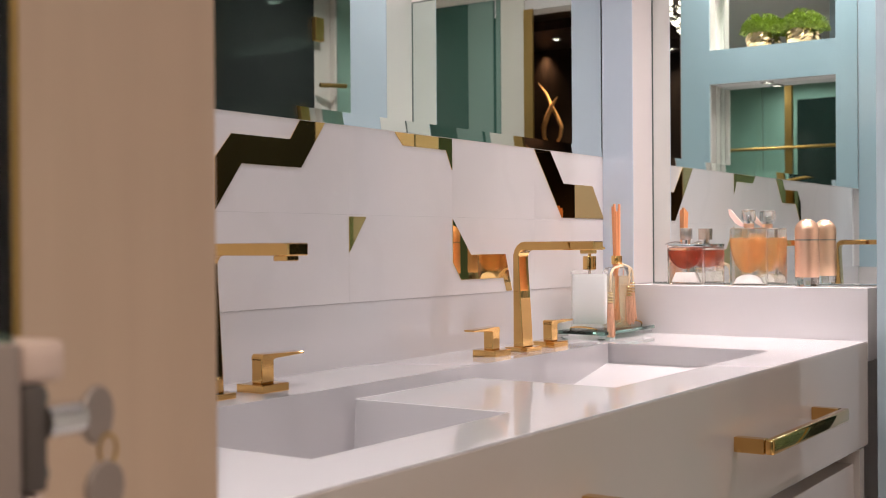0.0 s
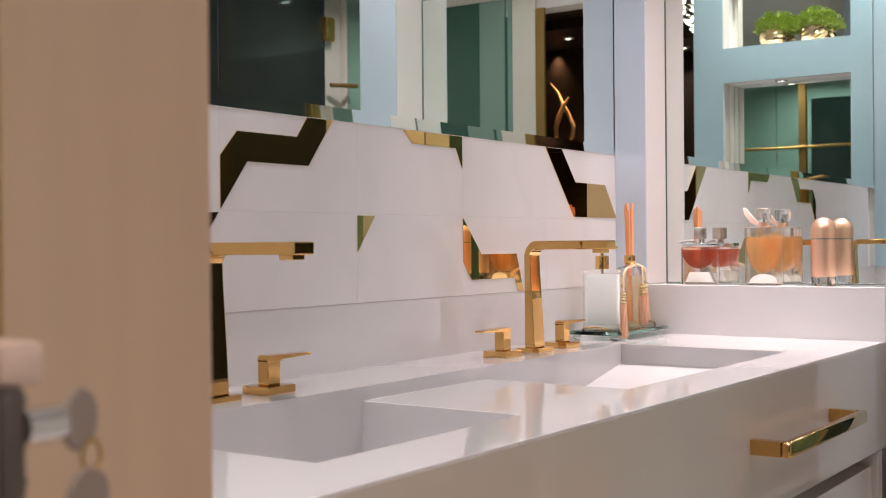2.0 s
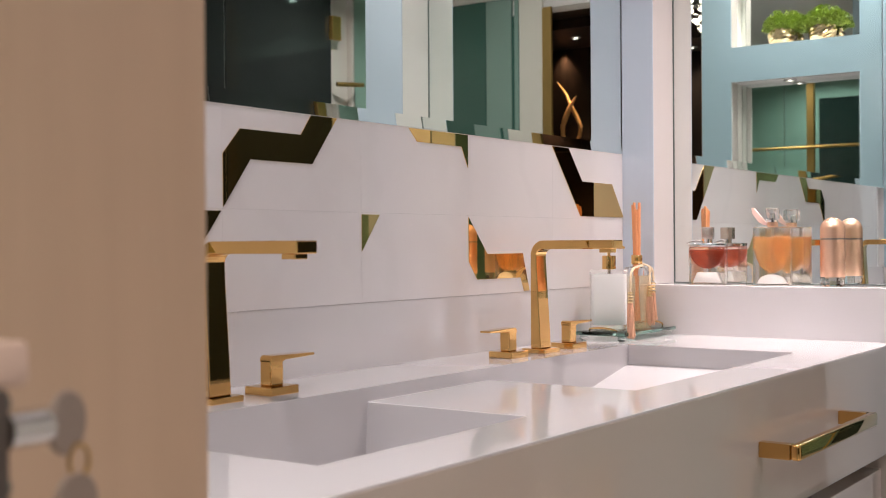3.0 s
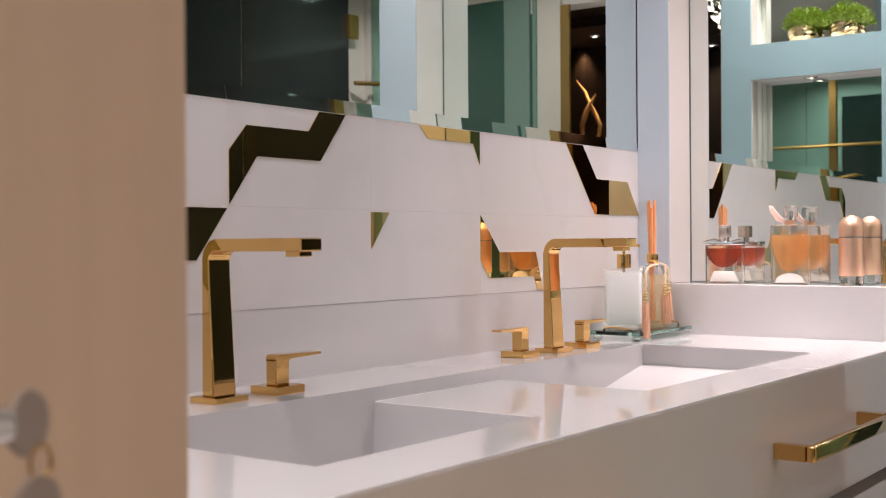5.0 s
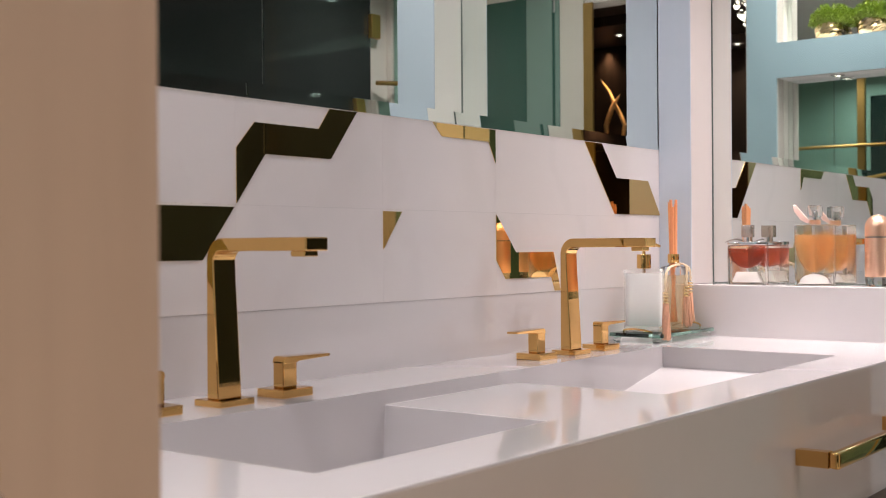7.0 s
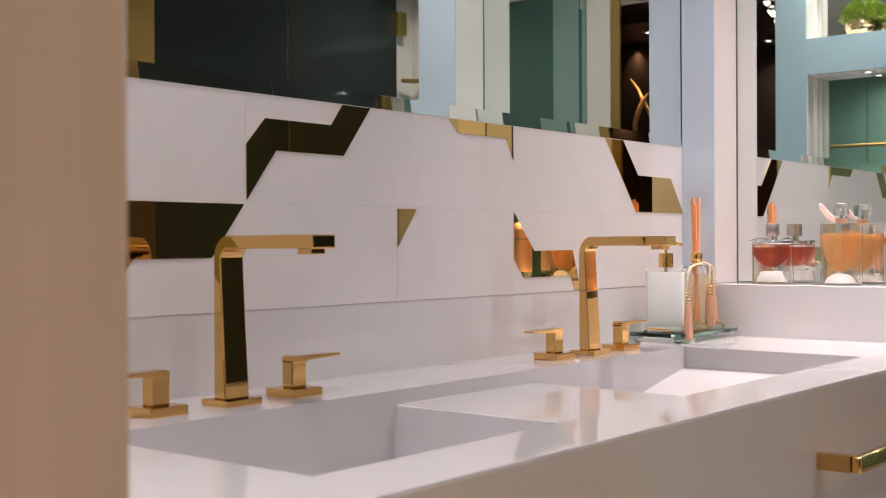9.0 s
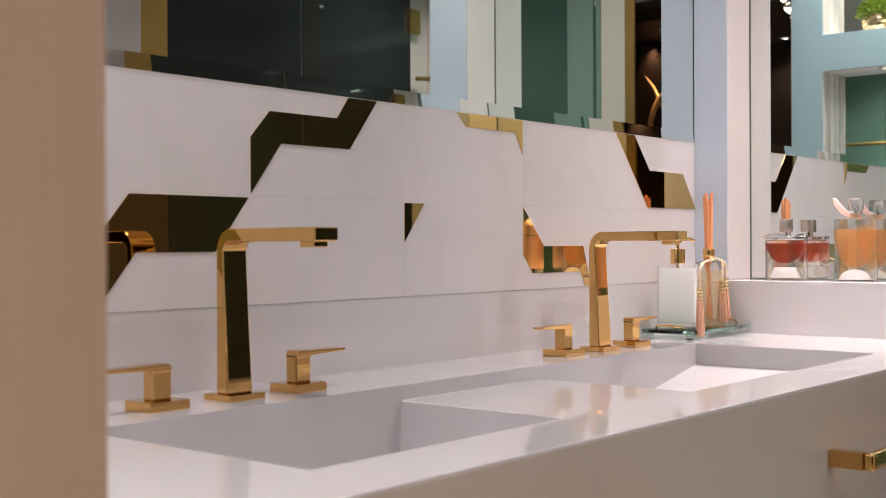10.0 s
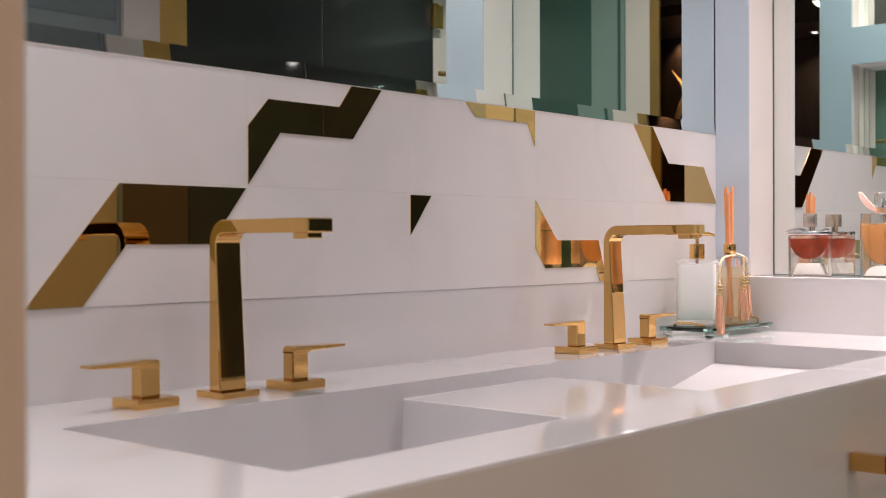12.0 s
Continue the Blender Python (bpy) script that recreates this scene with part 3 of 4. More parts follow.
part("collar", lathe([(0.0125, 0.1235), (0.0140, 0.1245), (0.0140, 0.150), (0.0132, 0.1515)], 32), GOLD, soap, "gold collar", smooth=40)
part("pump_stem", lathe([(0.0032, 0.151), (0.0032, 0.164)], 16), GOLD, soap, smooth=40)
part("pump_head", lathe([(0.0060, 0.163), (0.0085, 0.164), (0.0085, 0.175), (0.0075, 0.176)], 24), GOLD, soap, smooth=40)
part("nozzle", tube([(0.002, -0.005, 0.171), (0.012, -0.023, 0.170), (0.018, -0.031, 0.167)], [0.0040, 0.0034, 0.0026], 10), GOLD, soap, smooth=60)

dif = thing("reed_diffuser", "glass reed diffuser with orange sticks and cream tassels", "reed diffuser", (-0.072, -0.072, TZ))
part("bottle", loft([rounded(0, 0, 0.048, 0.048, 0.006, 0.0), rounded(0, 0, 0.048, 0.048, 0.006, 0.108)]), AMBER, dif, "glass filled with pale amber oil", smooth=40)
part("shoulder", loft([rounded(0, 0, 0.048, 0.048, 0.006, 0.1082), rounded(0, 0, 0.048, 0.048, 0.006, 0.118), rounded(0, 0, 0.042, 0.042, 0.010, 0.125), rounded(0, 0, 0.020, 0.020, 0.0098, 0.128), rounded(0, 0, 0.019, 0.019, 0.0094, 0.136)]), FLACON, dif, "clear glass shoulder", smooth=40)
part("collar", lathe([(0.0110, 0.1325), (0.0118, 0.1335), (0.0118, 0.1500), (0.0110, 0.1510)], 32), GOLD, dif, "gold collar", smooth=40)
for k in range(8):
    a = 2 * math.pi * k / 8 + 0.3
    r0, r1 = 0.0050, 0.0058 + 0.0012 * (k % 3)
    part("reed", tube([(r0 * math.cos(a + 2.8), r0 * math.sin(a + 2.8), 0.012), (r0 * math.cos(a), r0 * math.sin(a), 0.148), (r1 * math.cos(a), r1 * math.sin(a), 0.247 + 0.005 * (k % 4))], 0.0030), REED, dif, smooth=60)


def tassel(parent, path, top, length, lean):
    """A twisted cord with a banded knot and a skirt of threads."""
    fine = []
    for a, c in zip(path, path[1:]):
        fine += [Vector(a).lerp(Vector(c), k / 10) for k in range(10)]
    fine = [sum((fine[max(0, min(len(fine) - 1, k + j))] for j in range(-4, 5)), Vector()) / 9 for k in range(len(fine))]
    for s, side in ((0.0, 0.0), (2.1, 0.002), (4.2, -0.002), (0.8, 0.0045), (2.6, -0.0045)):
        part("cord", tube([p + Vector((0.6 * side, side * 0.5, -0.3 * abs(side))) + 0.0014 * Vector((math.cos(0.9 * k + s), math.sin(0.9 * k + s), 0.4 * math.sin(0.9 * k + s))) for k, p in enumerate(fine)], 0.0010, 6), CORD, parent, "cream twisted cord", smooth=60)
    x, y, z = top
    bm = bmesh.new()
    for k in range(4):
        b = lathe([(0.0040, z - 0.006 * k - 0.0046), (0.0062, z - 0.006 * k - 0.003), (0.0062, z - 0.006 * k - 0.0016), (0.0040, z - 0.006 * k)], 12, (x, y))
        me = bpy.data.meshes.new("band")
        b.to_mesh(me)
        b.free()
        bm.from_mesh(me)
        bpy.data.meshes.remove(me)
    part("bead_band", bm, GOLD_POT, parent, "gold beads on the tassel", smooth=60)
    rnd = random.Random(int(1000 * length))
    bm = bmesh.new()
    for k in range(60):
        a, r = rnd.uniform(0, 6.28), rnd.uniform(0.001, 0.0056)
        f = rnd.uniform(1.1, 2.2)
        b = tube([(x + r * math.cos(a), y + r * math.sin(a), z - 0.022), (x + 1.4 * r * math.cos(a) + lean * 0.4, y + 1.4 * r * math.sin(a), z - 0.022 - length * 0.5), (x + f * r * math.cos(a) + lean, y + f * r * math.sin(a), z - 0.022 - length * rnd.uniform(0.86, 1.0))], 0.0009, 4)
        me = bpy.data.meshes.new("thread")
        b.to_mesh(me)
        b.free()
        bm.from_mesh(me)
        bpy.data.meshes.remove(me)
    part("skirt", bm, TASSEL, parent, "peach thread skirt of the tassel", smooth=60)


tassel(dif, [(-0.010, -0.010, 0.134), (-0.040, -0.034, 0.130), (-0.090, -0.047, 0.131), (-0.138, -0.057, 0.126), (-0.153, -0.060, 0.110), (-0.153, -0.060, 0.080), (-0.153, -0.060, 0.074)], (-0.153, -0.060, 0.080), 0.072, 0.002)
tassel(dif, [(0.002, -0.011, 0.134), (0.002, -0.022, 0.131), (0.000, -0.030, 0.126), (-0.006, -0.032, 0.105), (-0.007, -0.032, 0.086)], (-0.007, -0.032, 0.087), 0.062, 0.003)
tassel(dif, [(0.006, -0.009, 0.132), (0.012, -0.018, 0.131), (0.014, -0.029, 0.124), (0.012, -0.032, 0.104), (0.011, -0.032, 0.096)], (0.010, -0.032, 0.094), 0.060, 0.003)

# ---- perfume bottles on the ledge ----
LZ = 1.0055
p1 = thing("perfume_bottle", "thick glass perfume bottle of red scent with a square cap", "perfume bottle", (0.056, -0.178, LZ), "perfume bottles on the ledge")
p1.rotation_euler.z = radians(13)
part("flacon", boxed((-0.019, -0.039, 0.0), (0.019, 0.039, 0.080), 0.003, 3), FLACON, p1, smooth=40)
bowl = [(0.0365 * math.cos(radians(180 + 180 * k / 20)), 0.0735 + 0.040 * math.sin(radians(180 + 180 * k / 20))) for k in range(21)]
part("scent", prism(bowl, "x", -0.0194, 0.0194, 0.0012), RED_CLEAR, p1, "bowl of red scent", smooth=50)
# chrome plate imitates the dark and bright bands refracted by a clear shoulder
part("shoulder", boxed((-0.0187, -0.0387, 0.0803), (0.0187, 0.0387, 0.0880), 0.002), CHROME, p1, "chrome shoulder standing in for glints in clear glass", smooth=40)
# bright wedge of refracted light, made as a white insert
part("base", prism([(-0.030, 0.004), (0.030, 0.004), (0.021, 0.026), (-0.021, 0.026)], "x", -0.0193, 0.0193, 0.001), BASE_GLEAM, p1, "white insert for the light gathered in the glass base", smooth=40)
part("neck", lathe([(0.009, 0.0878), (0.009, 0.097)], 20), CHROME, p1, smooth=40)
part("cap", boxed((-0.0115, -0.0115, 0.097), (0.0115, 0.0115, 0.1225), 0.001), CAPMETAL, p1, "brushed grey square cap", smooth=40)
part("bow", tube([(-0.004, 0.010, 0.0905), (-0.008, 0.022, 0.0935), (-0.010, 0.036, 0.0905), (-0.009, 0.045, 0.087)], [0.0022, 0.002, 0.0012, 0.0006], 6), STEEL, p1, "thin grey ribbon", smooth=60)

p2 = thing("perfume_bottle", "cut-glass perfume bottle of peach scent with a pink ribbon", "perfume bottle", (0.052, -0.321, LZ), "perfume bottles on the ledge")
p2.rotation_euler.z = radians(13)
part("flacon", boxed((-0.018, -0.0380, 0.0), (0.018, 0.0380, 0.121), 0.003, 3), FLACON, p2, smooth=40)
egg = []
for k in range(29):
    a = radians(180 + 180 * k / 28)
    egg.append((0.0368 * math.copysign(abs(math.cos(a)) ** 0.9, math.cos(a)), 0.099 - 0.073 * abs(math.sin(a)) ** 0.95))
part("scent", prism(egg, "x", -0.0184, 0.0184, 0.0015), PEACH_CLEAR, p2, "peach scent", smooth=50)
stud = bmesh.new()
for r in range(13):
    for c in range(13):
        y = (c - 6 + 0.5 * (r % 2)) * 0.0058
        z = 0.030 + r * 0.0058
        if abs(y) > 0.0368 * math.sqrt(max(0, 1 - ((0.097 - z) / 0.073) ** 2)) * (0.75 if r < 10 else 0.95) - 0.002:
            continue
        bmesh.ops.create_icosphere(stud, subdivisions=1, radius=0.0019, matrix=Matrix.Translation((-0.0184, y, z)) @ Matrix.Diagonal((0.6, 1, 1, 1)))
part("cut_studs", stud, PEACH_CLEAR, p2, "diamond-cut studs")
# refracted light at the bottom, shaped as a white arch
part("base", prism([(-0.033, 0.003), (0.033, 0.003)] + [(0.028 * math.cos(radians(a)), 0.006 + 0.017 * math.sin(radians(a))) for a in range(0, 181, 15)], "x", -0.0183, 0.0183, 0.001), BASE_GLEAM, p2, "white insert for the light gathered in the glass base", smooth=40)
part("neck", lathe([(0.0110, 0.1208), (0.0110, 0.1305)], 24), ROSEGOLD, p2, smooth=40)
part("stopper", boxed((-0.0135, -0.0135, 0.1355), (0.0135, 0.0135, 0.160), 0.004), FLACON, p2, "clear square stopper", smooth=40)
part("stopper_core", lathe([(0.0105, 0.1306), (0.0105, 0.1350), (0.0055, 0.1352), (0.0055, 0.145), (0.004, 0.149)], 20), CHROME, p2, smooth=40)
part("ribbon", loft([[(0.0, y - w, z), (0.003, y - w, z + 0.001), (0.003, y + w, z + 0.001), (0.0, y + w, z)] for y, z, w in ((0.010, 0.124, 0.006), (0.021, 0.131, 0.0075), (0.034, 0.148, 0.0065), (0.040, 0.160, 0.003))]), PINK, p2, "pink ribbon", smooth=60)

p3 = thing("perfume_bottle", "rose-gold capsule perfume bottle with a clear foot", "perfume bottle", (0.050, -0.445, LZ), "perfume bottles on the ledge")
R = 0.0243
part("capsule", lathe([(R * 0.98, 0.018), (R, 0.020), (R, 0.0935)], 40), ROSEGOLD, p3, smooth=40)
part("band", lathe([(R - 0.0008, 0.0936), (R - 0.0008, 0.0960)], 40), STEEL, p3, "thin dark band", smooth=40)
part("dome_cap", lathe([(R, 0.0961)] + [(R * math.cos(radians(a)), 0.1140 + R * math.sin(radians(a))) for a in range(0, 90, 9)] + [(0.0008, 0.1383)], 40), ROSEGOLD, p3, "domed rose-gold cap", smooth=50)
part("foot", lathe([(R * 0.80, 0.0), (R * 0.93, 0.003), (R * 0.97, 0.011), (R * 0.99, 0.0178)], 10), FLACON, p3, "faceted clear foot")

# ---- plants in the upper niche ----
def niche_plant(y, seed):
    pl = thing("niche_plant", "clump of green moss in a hammered gold pot", "plant", (-1.952, y, UP0), "plants in the niche")
    rnd = random.Random(seed)
    bm = lathe([(0.043 + 0.010 * math.sin(math.pi * k / 7), 0.0083 * k) for k in range(8)] + [(0.040, 0.0575)], 22)
    for v in bm.verts:
        if v.co.z > 0.001:
            v.co += Vector((rnd.uniform(-1, 1), rnd.uniform(-1, 1), rnd.uniform(-0.6, 0.6))) * 0.0034
    part("pot", bm, GOLD_POT, pl)
    vs, fs = [], []
    for k in range(2600):
        a, e = rnd.uniform(0, 6.283), math.asin(rnd.uniform(0, 1))
        rr = rnd.uniform(0.75, 1.05) * (1 + 0.18 * math.sin(3 * a + seed))
        c = Vector((0.046 * rr * math.cos(a) * math.cos(e), 0.083 * rr * math.sin(a) * math.cos(e), 0.057 + 0.068 * rr * math.sin(e)))
        u = Vector((rnd.gauss(0, 1), rnd.gauss(0, 1), rnd.gauss(0, 1))).normalized()
        w = u.orthogonal().normalized()
        s = rnd.uniform(0.004, 0.008)
        n = len(vs)
        vs += [c - u * s, c + w * s * 0.5, c + u * s, c - w * s * 0.5]
        fs.append((n, n + 1, n + 2, n + 3))
    me = bpy.data.meshes.new("moss")
    me.from_pydata([tuple(v) for v in vs], [], fs)
    me.materials.append(LEAF)
    ob = new("moss", me)
    ob.parent = pl
    core = lathe([(0.028, 0.054), (0.034, 0.066), (0.028, 0.090), (0.012, 0.100)], 14)
    for v in core.verts:
        v.co.y *= 1.5
    part("moss_core", core, LEAF, pl)


niche_plant(-0.392, 3)
niche_plant(-0.234, 8)

# ---- the wall facing the vanity ----
YO = -2.6
cab = thing("smoked_glass_cabinet", "tall cabinet with two smoked black glass doors", "cabinet", (0, 0, 0))
part("door", boxed((0.612, YO + 0.001, 0.05), (1.319, YO + 0.03, 2.40), 0.002), SMOKED, cab)
part("door", boxed((1.324, YO + 0.001, 0.05), (2.032, YO + 0.03, 2.40), 0.002), SMOKED, cab)
part("seam", boxed((1.3193, YO + 0.001, 0.05), (1.3237, YO + 0.026, 2.40)), DIMWHITE, cab, "pale edge between the doors")
part("hinge", boxed((2.015, YO + 0.031, 2.09), (2.080, YO + 0.055, 2.205), 0.003), BRASS, cab, "brass hinge block")
structure("trim_3", boxed((0.480, YO + 0.001, 1.42), (0.610, YO + 0.034, CEIL), 0.002), BRASS, "broad brass post beside the dark cabinet")
structure("trim_4", boxed((0.322, YO + 0.001, 1.42), (0.479, YO + 0.045, CEIL), 0.002), GLOSSWHITE, "white jamb beside the brass post")
structure("panel_1", boxed((0.322, YO + 0.001, 0), (0.610, YO + 0.03, 1.418), 0.002), BRONZE, "dark bronze panel below the brass post")
lou = thing("louvred_door", "blue-grey louvred cupboard door in a frame", "door", (0, 0, 0))
part("stile", boxed((-0.24, YO + 0.001, 0.0), (-0.165, YO + 0.03, CEIL - 0.02), 0.002), GREY, lou)
part("stile", boxed((0.302, YO + 0.001, 0.0), (0.320, YO + 0.03, CEIL - 0.02), 0.002), GREY, lou)
part("rail", boxed((-0.1645, YO + 0.001, 1.70), (0.3015, YO + 0.03, 1.885), 0.002), GREY, lou)
part("backing", boxed((-0.1645, YO + 0.001, 1.8855), (0.3015, YO + 0.005, CEIL - 0.02)), GREY, lou)
part("lower_panel", boxed((-0.1645, YO + 0.004, 0.05), (0.3015, YO + 0.022, 1.699), 0.002), TAUPE, lou, "plain taupe lower panel")
slat = mesh_of("slat", prism([(-0.006, -0.014), (-0.003, -0.014), (0.008, 0.012), (0.005, 0.012)], "x", -0.1643, 0.3013), GREY)
for k in range(22):
    ob = new("slat", slat)
    ob.parent = lou
    ob.location = (0, YO + 0.017, 1.902 + 0.0245 * k)

# ---- shower screen at the far end ----
sh = thing("shower_screen", "clear green glass shower screen with a brass bar", "shower screen", (0, 0, 0))
part("pane", boxed((2.2, -1.930, 0.02), (2.208, -1.755, 2.40)), SHOWER_GLASS, sh)
part("pane", boxed((2.2, -2.565, 0.02), (2.208, -1.934, 2.40)), SHOWER_GLASS, sh)
part("pane", boxed((2.2, -1.703, 0.02), (2.208, -0.74, 2.40)), SHOWER_GLASS, sh)
part("post", boxed((2.185, -1.757, 0.0), (2.223, -1.701, 2.40), 0.002), BRASS, sh, "brass post")
part("post", boxed((2.185, -2.598, 0.0), (2.223, -2.565, 2.40), 0.002), CREAM, sh, "white post")
part("grab_bar", tube([(2.05, -2.55, 1.876), (2.10, -2.532, 1.878), (2.19, -2.50, 1.882)], 0.011), DULLBRASS, sh, "short brass grab bar", smooth=60)
part("towel_bar", tube([(2.17, -2.40, 1.80), (2.17, -0.8, 1.80)], 0.012), BRASS, sh, "brass towel bar", smooth=60)

# ---- green glass panels beside the doorway ----
gp = thing("glass_wardrobe", "wardrobe of dark and pale green backed glass", "wardrobe", (0, 0, 0))
part("glass_edge", boxed((NX1 + 0.003, -1.567, 0.04), (NX1 + 0.022, -1.547, 2.18)), TEAL_PALE, gp, "pale green glass edge")
part("pull", boxed((NX1 + 0.003, -1.583, 0.04), (NX1 + 0.018, -1.568, 2.10)), TEAL, gp, "long dark green pull strip")
part("glass_door", boxed((NX1 + 0.003, -1.716, 0.04), (NX1 + 0.022, -1.5835, 2.18), 0.002), TEAL_PALE, gp, "pale green glass door")
part("glass_door", boxed((NX1 + 0.003, -2.30, 0.04), (NX1 + 0.022, -1.7165, 2.18), 0.002), TEAL, gp, "dark green glass door")
part("head_panel", boxed((NX1 + 0.001, -2.30, 2.182), (NX1 + 0.016, -1.547, 2.44), 0.001), CREAM, gp, "cream panel above the glass doors")

# ---- glass door leaf with its lock and keys ----
leaf = thing("glass_door_leaf", "open glass door leaf with a steel lock and keys", "door", (-0.0045, 0, 0))
part("pane", boxed((-2.078, -0.762, 0.02), (-2.070, 0.05, 2.15)), GREEN_GLASS, leaf)
part("lock_case", boxed((-2.086, -0.772, 0.90), (-2.072, -0.66, 1.058), 0.003), LOCK_CASE, leaf, "grey lock case", smooth=40)
part("lock_cover", boxed((-2.0718, -0.772, 1.040), (-2.050, -0.72, 1.058), 0.003), LOCK_PALE, leaf, "pale lock cover", smooth=40)
part("lock_cover", boxed((-2.0718, -0.772, 0.90), (-2.060, -0.72, 0.992), 0.003), LOCK_PALE, leaf, "pale lock cover", smooth=40)
part("lock_face", boxed((-2.0718, -0.7725, 0.993), (-2.060, -0.722, 1.0395), 0.002), LOCK_DARK, leaf, "dark metal lock face", smooth=40)
part("cylinder", tube([(-2.060, -0.768, 1.0225), (-2.041, -0.768, 1.0225)], 0.0078, 24), CHROME, leaf, "bright lock cylinder", smooth=50)
for hz in (1.0335, 1.0005):
    part("screw", tube([(-2.0602, -0.768, hz), (-2.0588, -0.768, hz)], 0.0032, 16), EDGE, leaf, "dark screw", smooth=50)
part("key", lathe([(0.0004, -0.0016), (0.0125, -0.0016), (0.0135, 0.0), (0.0125, 0.0016), (0.0004, 0.0016)], 24), LOCK_CASE, leaf, "round key head", smooth=40).matrix_basis = pose(-2.0315, -0.769, 1.0225, 90, 0, 20)
part("key_ring", tube([(-2.0260 + 0.005 * math.cos(a / 12 * 6.283), -0.770, 1.0060 + 0.007 * math.sin(a / 12 * 6.283)) for a in range(13)], 0.0009, 6), DULLBRASS, leaf, "key ring", smooth=60)
part("key", lathe([(0.0004, -0.0016), (0.0118, -0.0016), (0.0128, 0.0), (0.0118, 0.0016), (0.0004, 0.0016)], 24), LOCK_CASE, leaf, "hanging key", smooth=40).matrix_basis = pose(-2.0280, -0.770, 0.9890, 90, 0, 10)

# ---- the bedroom's lit corner ----
con = thing("console_table", "dark wooden console below the lit sculpture", "console", (0, 0, 0))
part("top", boxed((-4.19, -2.95, 1.66), (-3.80, -1.8, 1.70), 0.004), DARKWOOD, con)
part("body", boxed((-4.19, -2.90, 0.0), (-3.82, -1.85, 1.658)), DARKWOOD, con)
SX = -3.9
bmS = tube([(SX, -2.385, 1.70), (SX, -2.350, 1.76), (SX, -2.342, 1.82), (SX, -2.372, 1.885), (SX, -2.412, 1.953), (SX, -2.445, 2.03), (SX, -2.505, 2.105)], [0.008, 0.011, 0.013, 0.0135, 0.012, 0.008, 0.002], 12)
b2 = tube([(SX + 0.02, -2.425, 1.70), (SX + 0.02, -2.455, 1.76), (SX + 0.02, -2.458, 1.82), (SX + 0.02, -2.432, 1.89), (SX + 0.02, -2.40, 1.955), (SX + 0.02, -2.36, 2.005)], [0.009, 0.013, 0.016, 0.017, 0.014, 0.002], 12)
meS = bpy.data.meshes.new("tmp")
b2.to_mesh(meS)
b2.free()
bmS.from_mesh(meS)
bpy.data.meshes.remove(meS)
solid("flame_sculpture", bmS, COPPER, "tall copper flame-shaped sculpture on a dark console", "sculpture", smooth=60)

ch = thing("chandelier", "glowing crystal chandelier hanging in the dark bedroom", "chandelier", (-3.45, -1.34, 2.36))
part("rod", lathe([(0.008, 0.0), (0.008, 0.058)], 12), CHROME, ch, smooth=40)
rnd = random.Random(5)
for k in range(44):
    a, r = 2.4 * k, 0.02 + 0.0016 * k
    bm = bmesh.new()
    bmesh.ops.create_icosphere(bm, subdivisions=1, radius=0.017)
    ob = part("crystal", bm, CRYSTAL_GLOW if k % 3 == 0 else CLEAR, ch)
    ob.location = (r * math.cos(a), r * math.sin(a), -0.13 + 0.0037 * k + rnd.uniform(-0.02, 0.02))

# ---- recessed downlights ----
def downlight(x, y, z, size=1.0):
    d = thing("downlight", "small round recessed downlight with a white rim", "downlight", (x, y, z), "ceiling downlights")
    bm = bmesh.new()
    n = 28
    rings = [[bm.verts.new((size * r * math.cos(6.28318 * k / n), size * r * math.sin(6.28318 * k / n), h)) for k in range(n)] for r, h in ((0.062, -0.0005), (0.062, -0.005), (0.034, -0.006), (0.031, -0.001))]
    for a, b in zip(rings, rings[1:]):
        for k in range(n):
            bm.faces.new((a[k], a[(k + 1) % n], b[(k + 1) % n], b[k]))
    part("rim", bm, GLOSSWHITE, d, smooth=40)
    part("lens", lathe([(0.030 * size, -0.003), (0.030 * size, -0.001)], 28), LAMP_GLOW, d, "glowing lens")


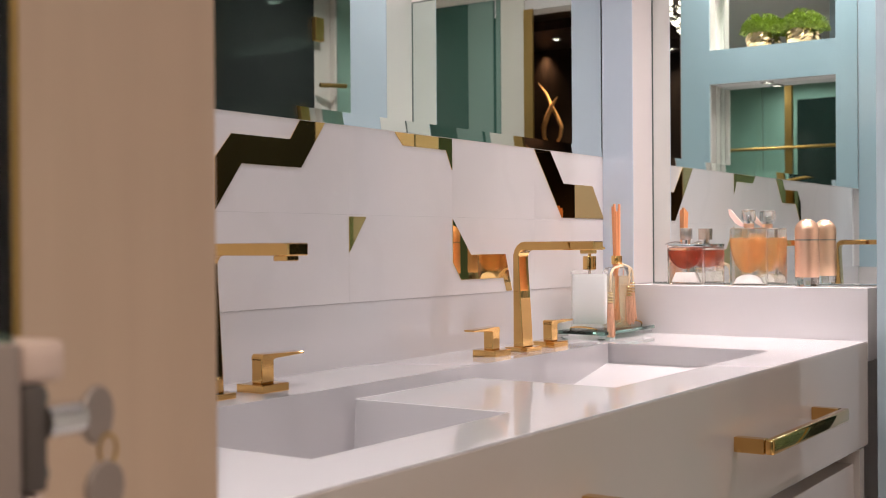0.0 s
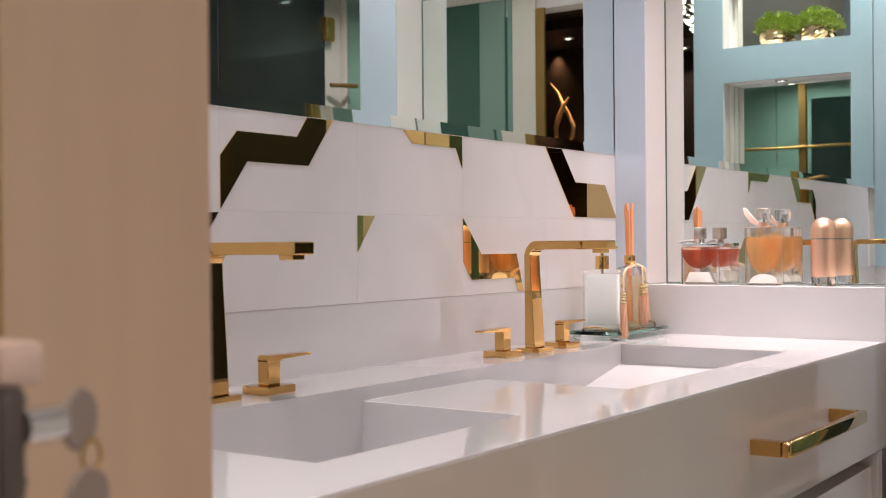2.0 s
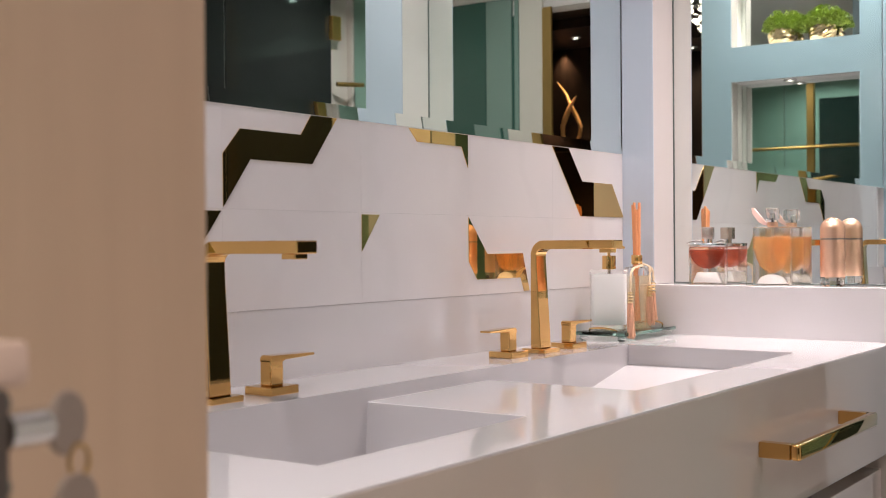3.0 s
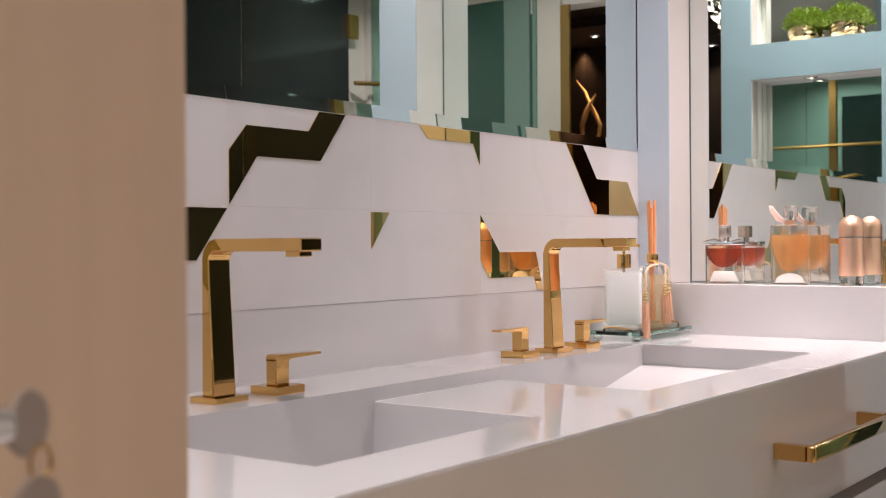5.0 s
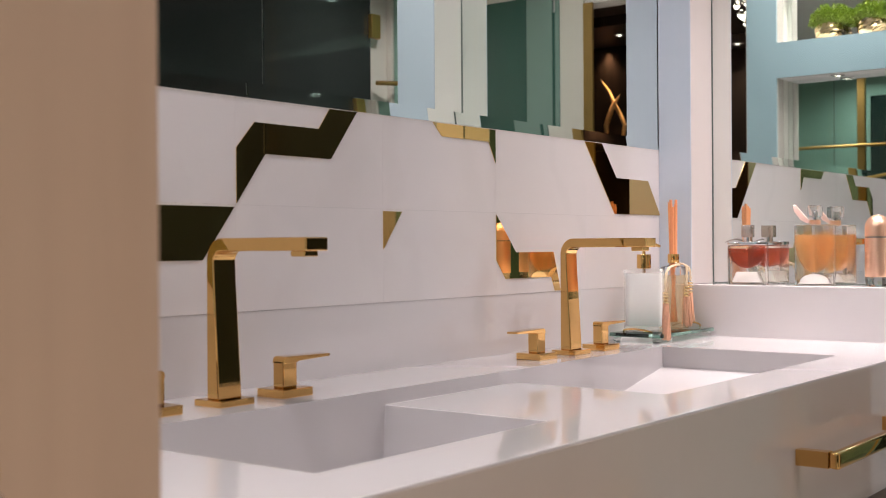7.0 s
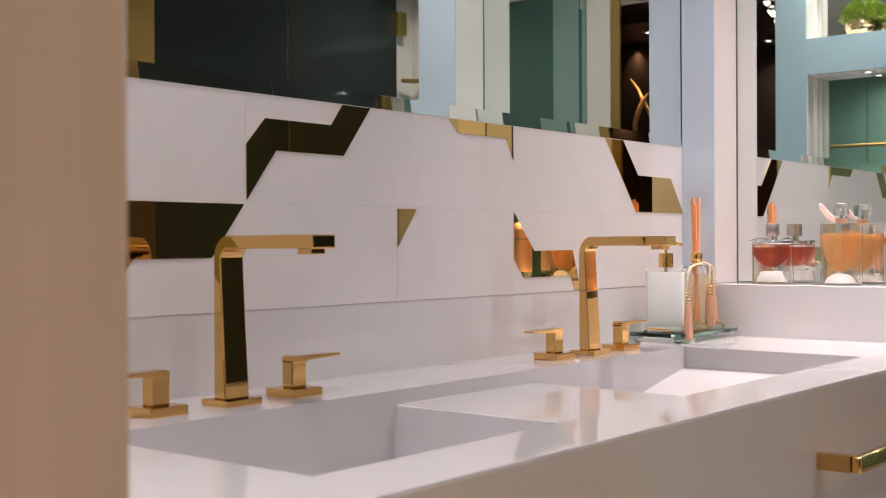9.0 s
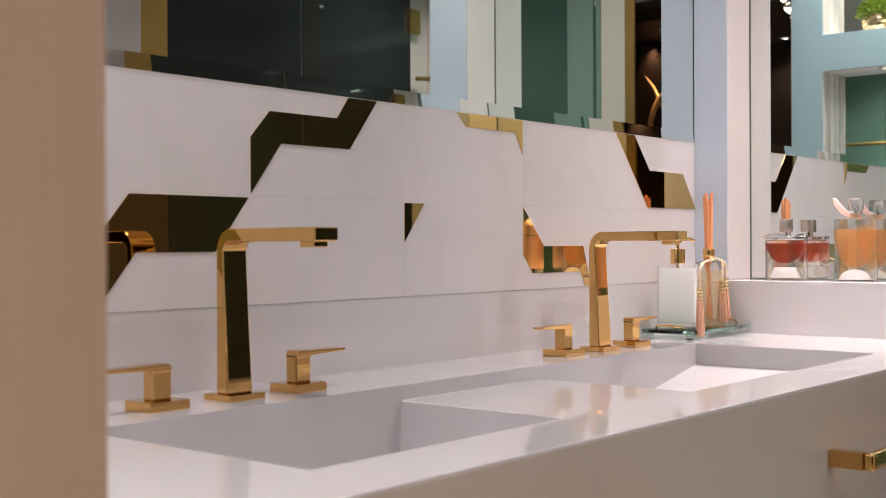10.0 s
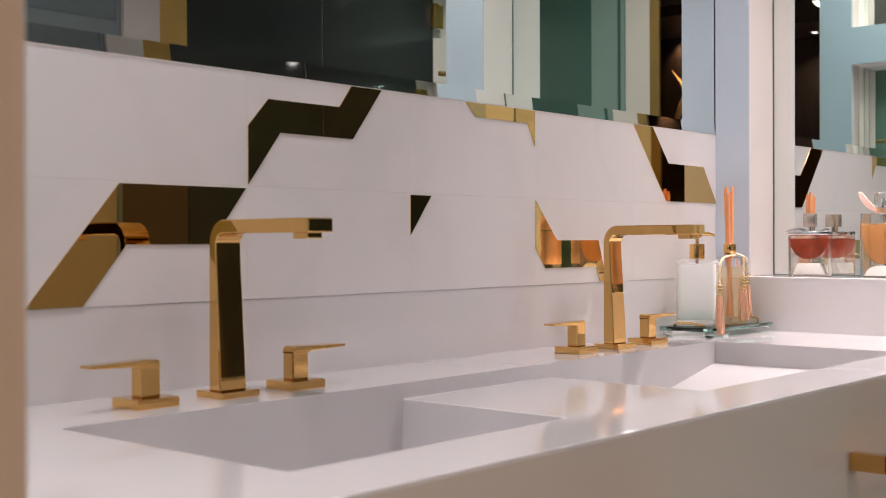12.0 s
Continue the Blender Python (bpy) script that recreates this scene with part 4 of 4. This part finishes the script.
for lx, ly in DOWNLIGHTS:
    downlight(lx, ly, CEIL)
downlight(-1.945, -0.36, LOW1, 0.42)
# fittings are drawn at the three added fill lamps as well
for lx, ly, lz in BED_SPOTS_AND_FILL:
    downlight(lx, ly, lz, 0.55)

# ---- marble tiles and gold inlays of the back wall ----
TW, TH0, TH1 = 0.3, 1.146, 1.2893
G = 0.00008
tile_lo = mesh_of("tile", boxed((G, 0, 1.0035 + G), (TW - G, 0.0195, TH0 - G)), MARBLE)
tile_hi = mesh_of("tile", boxed((G, 0, TH0 + G), (TW - G, 0.0195, TH1)), MARBLE)
end_lo = mesh_of("tile", boxed((G, 0, 1.0035 + G), (TW + KX - G, 0.0195, TH0 - G)), MARBLE)
end_hi = mesh_of("tile", boxed((G, 0, TH0 + G), (TW + KX - G, 0.0195, TH1)), MARBLE)
for k in range(1, 7):
    for me in (end_lo, end_hi) if k == 1 else (tile_lo, tile_hi):
        ob = new("tile", me)
        ob.parent = wall_back
        ob.location = (-TW * k, 0, 0)
J = TH0
INLAYS = [
    [(-1.503, 1.004), (-1.386, J - 0.003), (-1.203, J - 0.003), (-1.258, 1.073), (-1.377, 1.073), (-1.434, 1.004)],
    [(-1.199, J + 0.002), (-1.199, 1.222), (-1.166, 1.258), (-1.041, 1.258), (-1.018, 1.2887), (-0.959, 1.2887), (-1.016, 1.216), (-1.146, 1.216)],
    [(-0.900, J - 0.003), (-0.855, J - 0.003), (-0.900, 1.085)],
    [(-0.776, 1.2887), (-0.601, 1.2887), (-0.601, 1.231), (-0.621, 1.267), (-0.752, 1.267)],
    [(-0.600, J - 0.003), (-0.540, 1.077), (-0.417, 1.077), (-0.392, 1.005), (-0.412, 1.005), (-0.424, 1.031), (-0.573, 1.031), (-0.600, 1.064)],
    [(-0.302, 1.2887), (-0.236, 1.2887), (-0.179, 1.223), (-0.045, 1.222), (0.009, 1.151), (-0.187, 1.151)],
]
for pts in INLAYS:
    part("gold_inlay", prism(pts, "y", -0.0012, 0.004), GOLD_GLASS, wall_back, "gold mirror inlay cut into the marble")
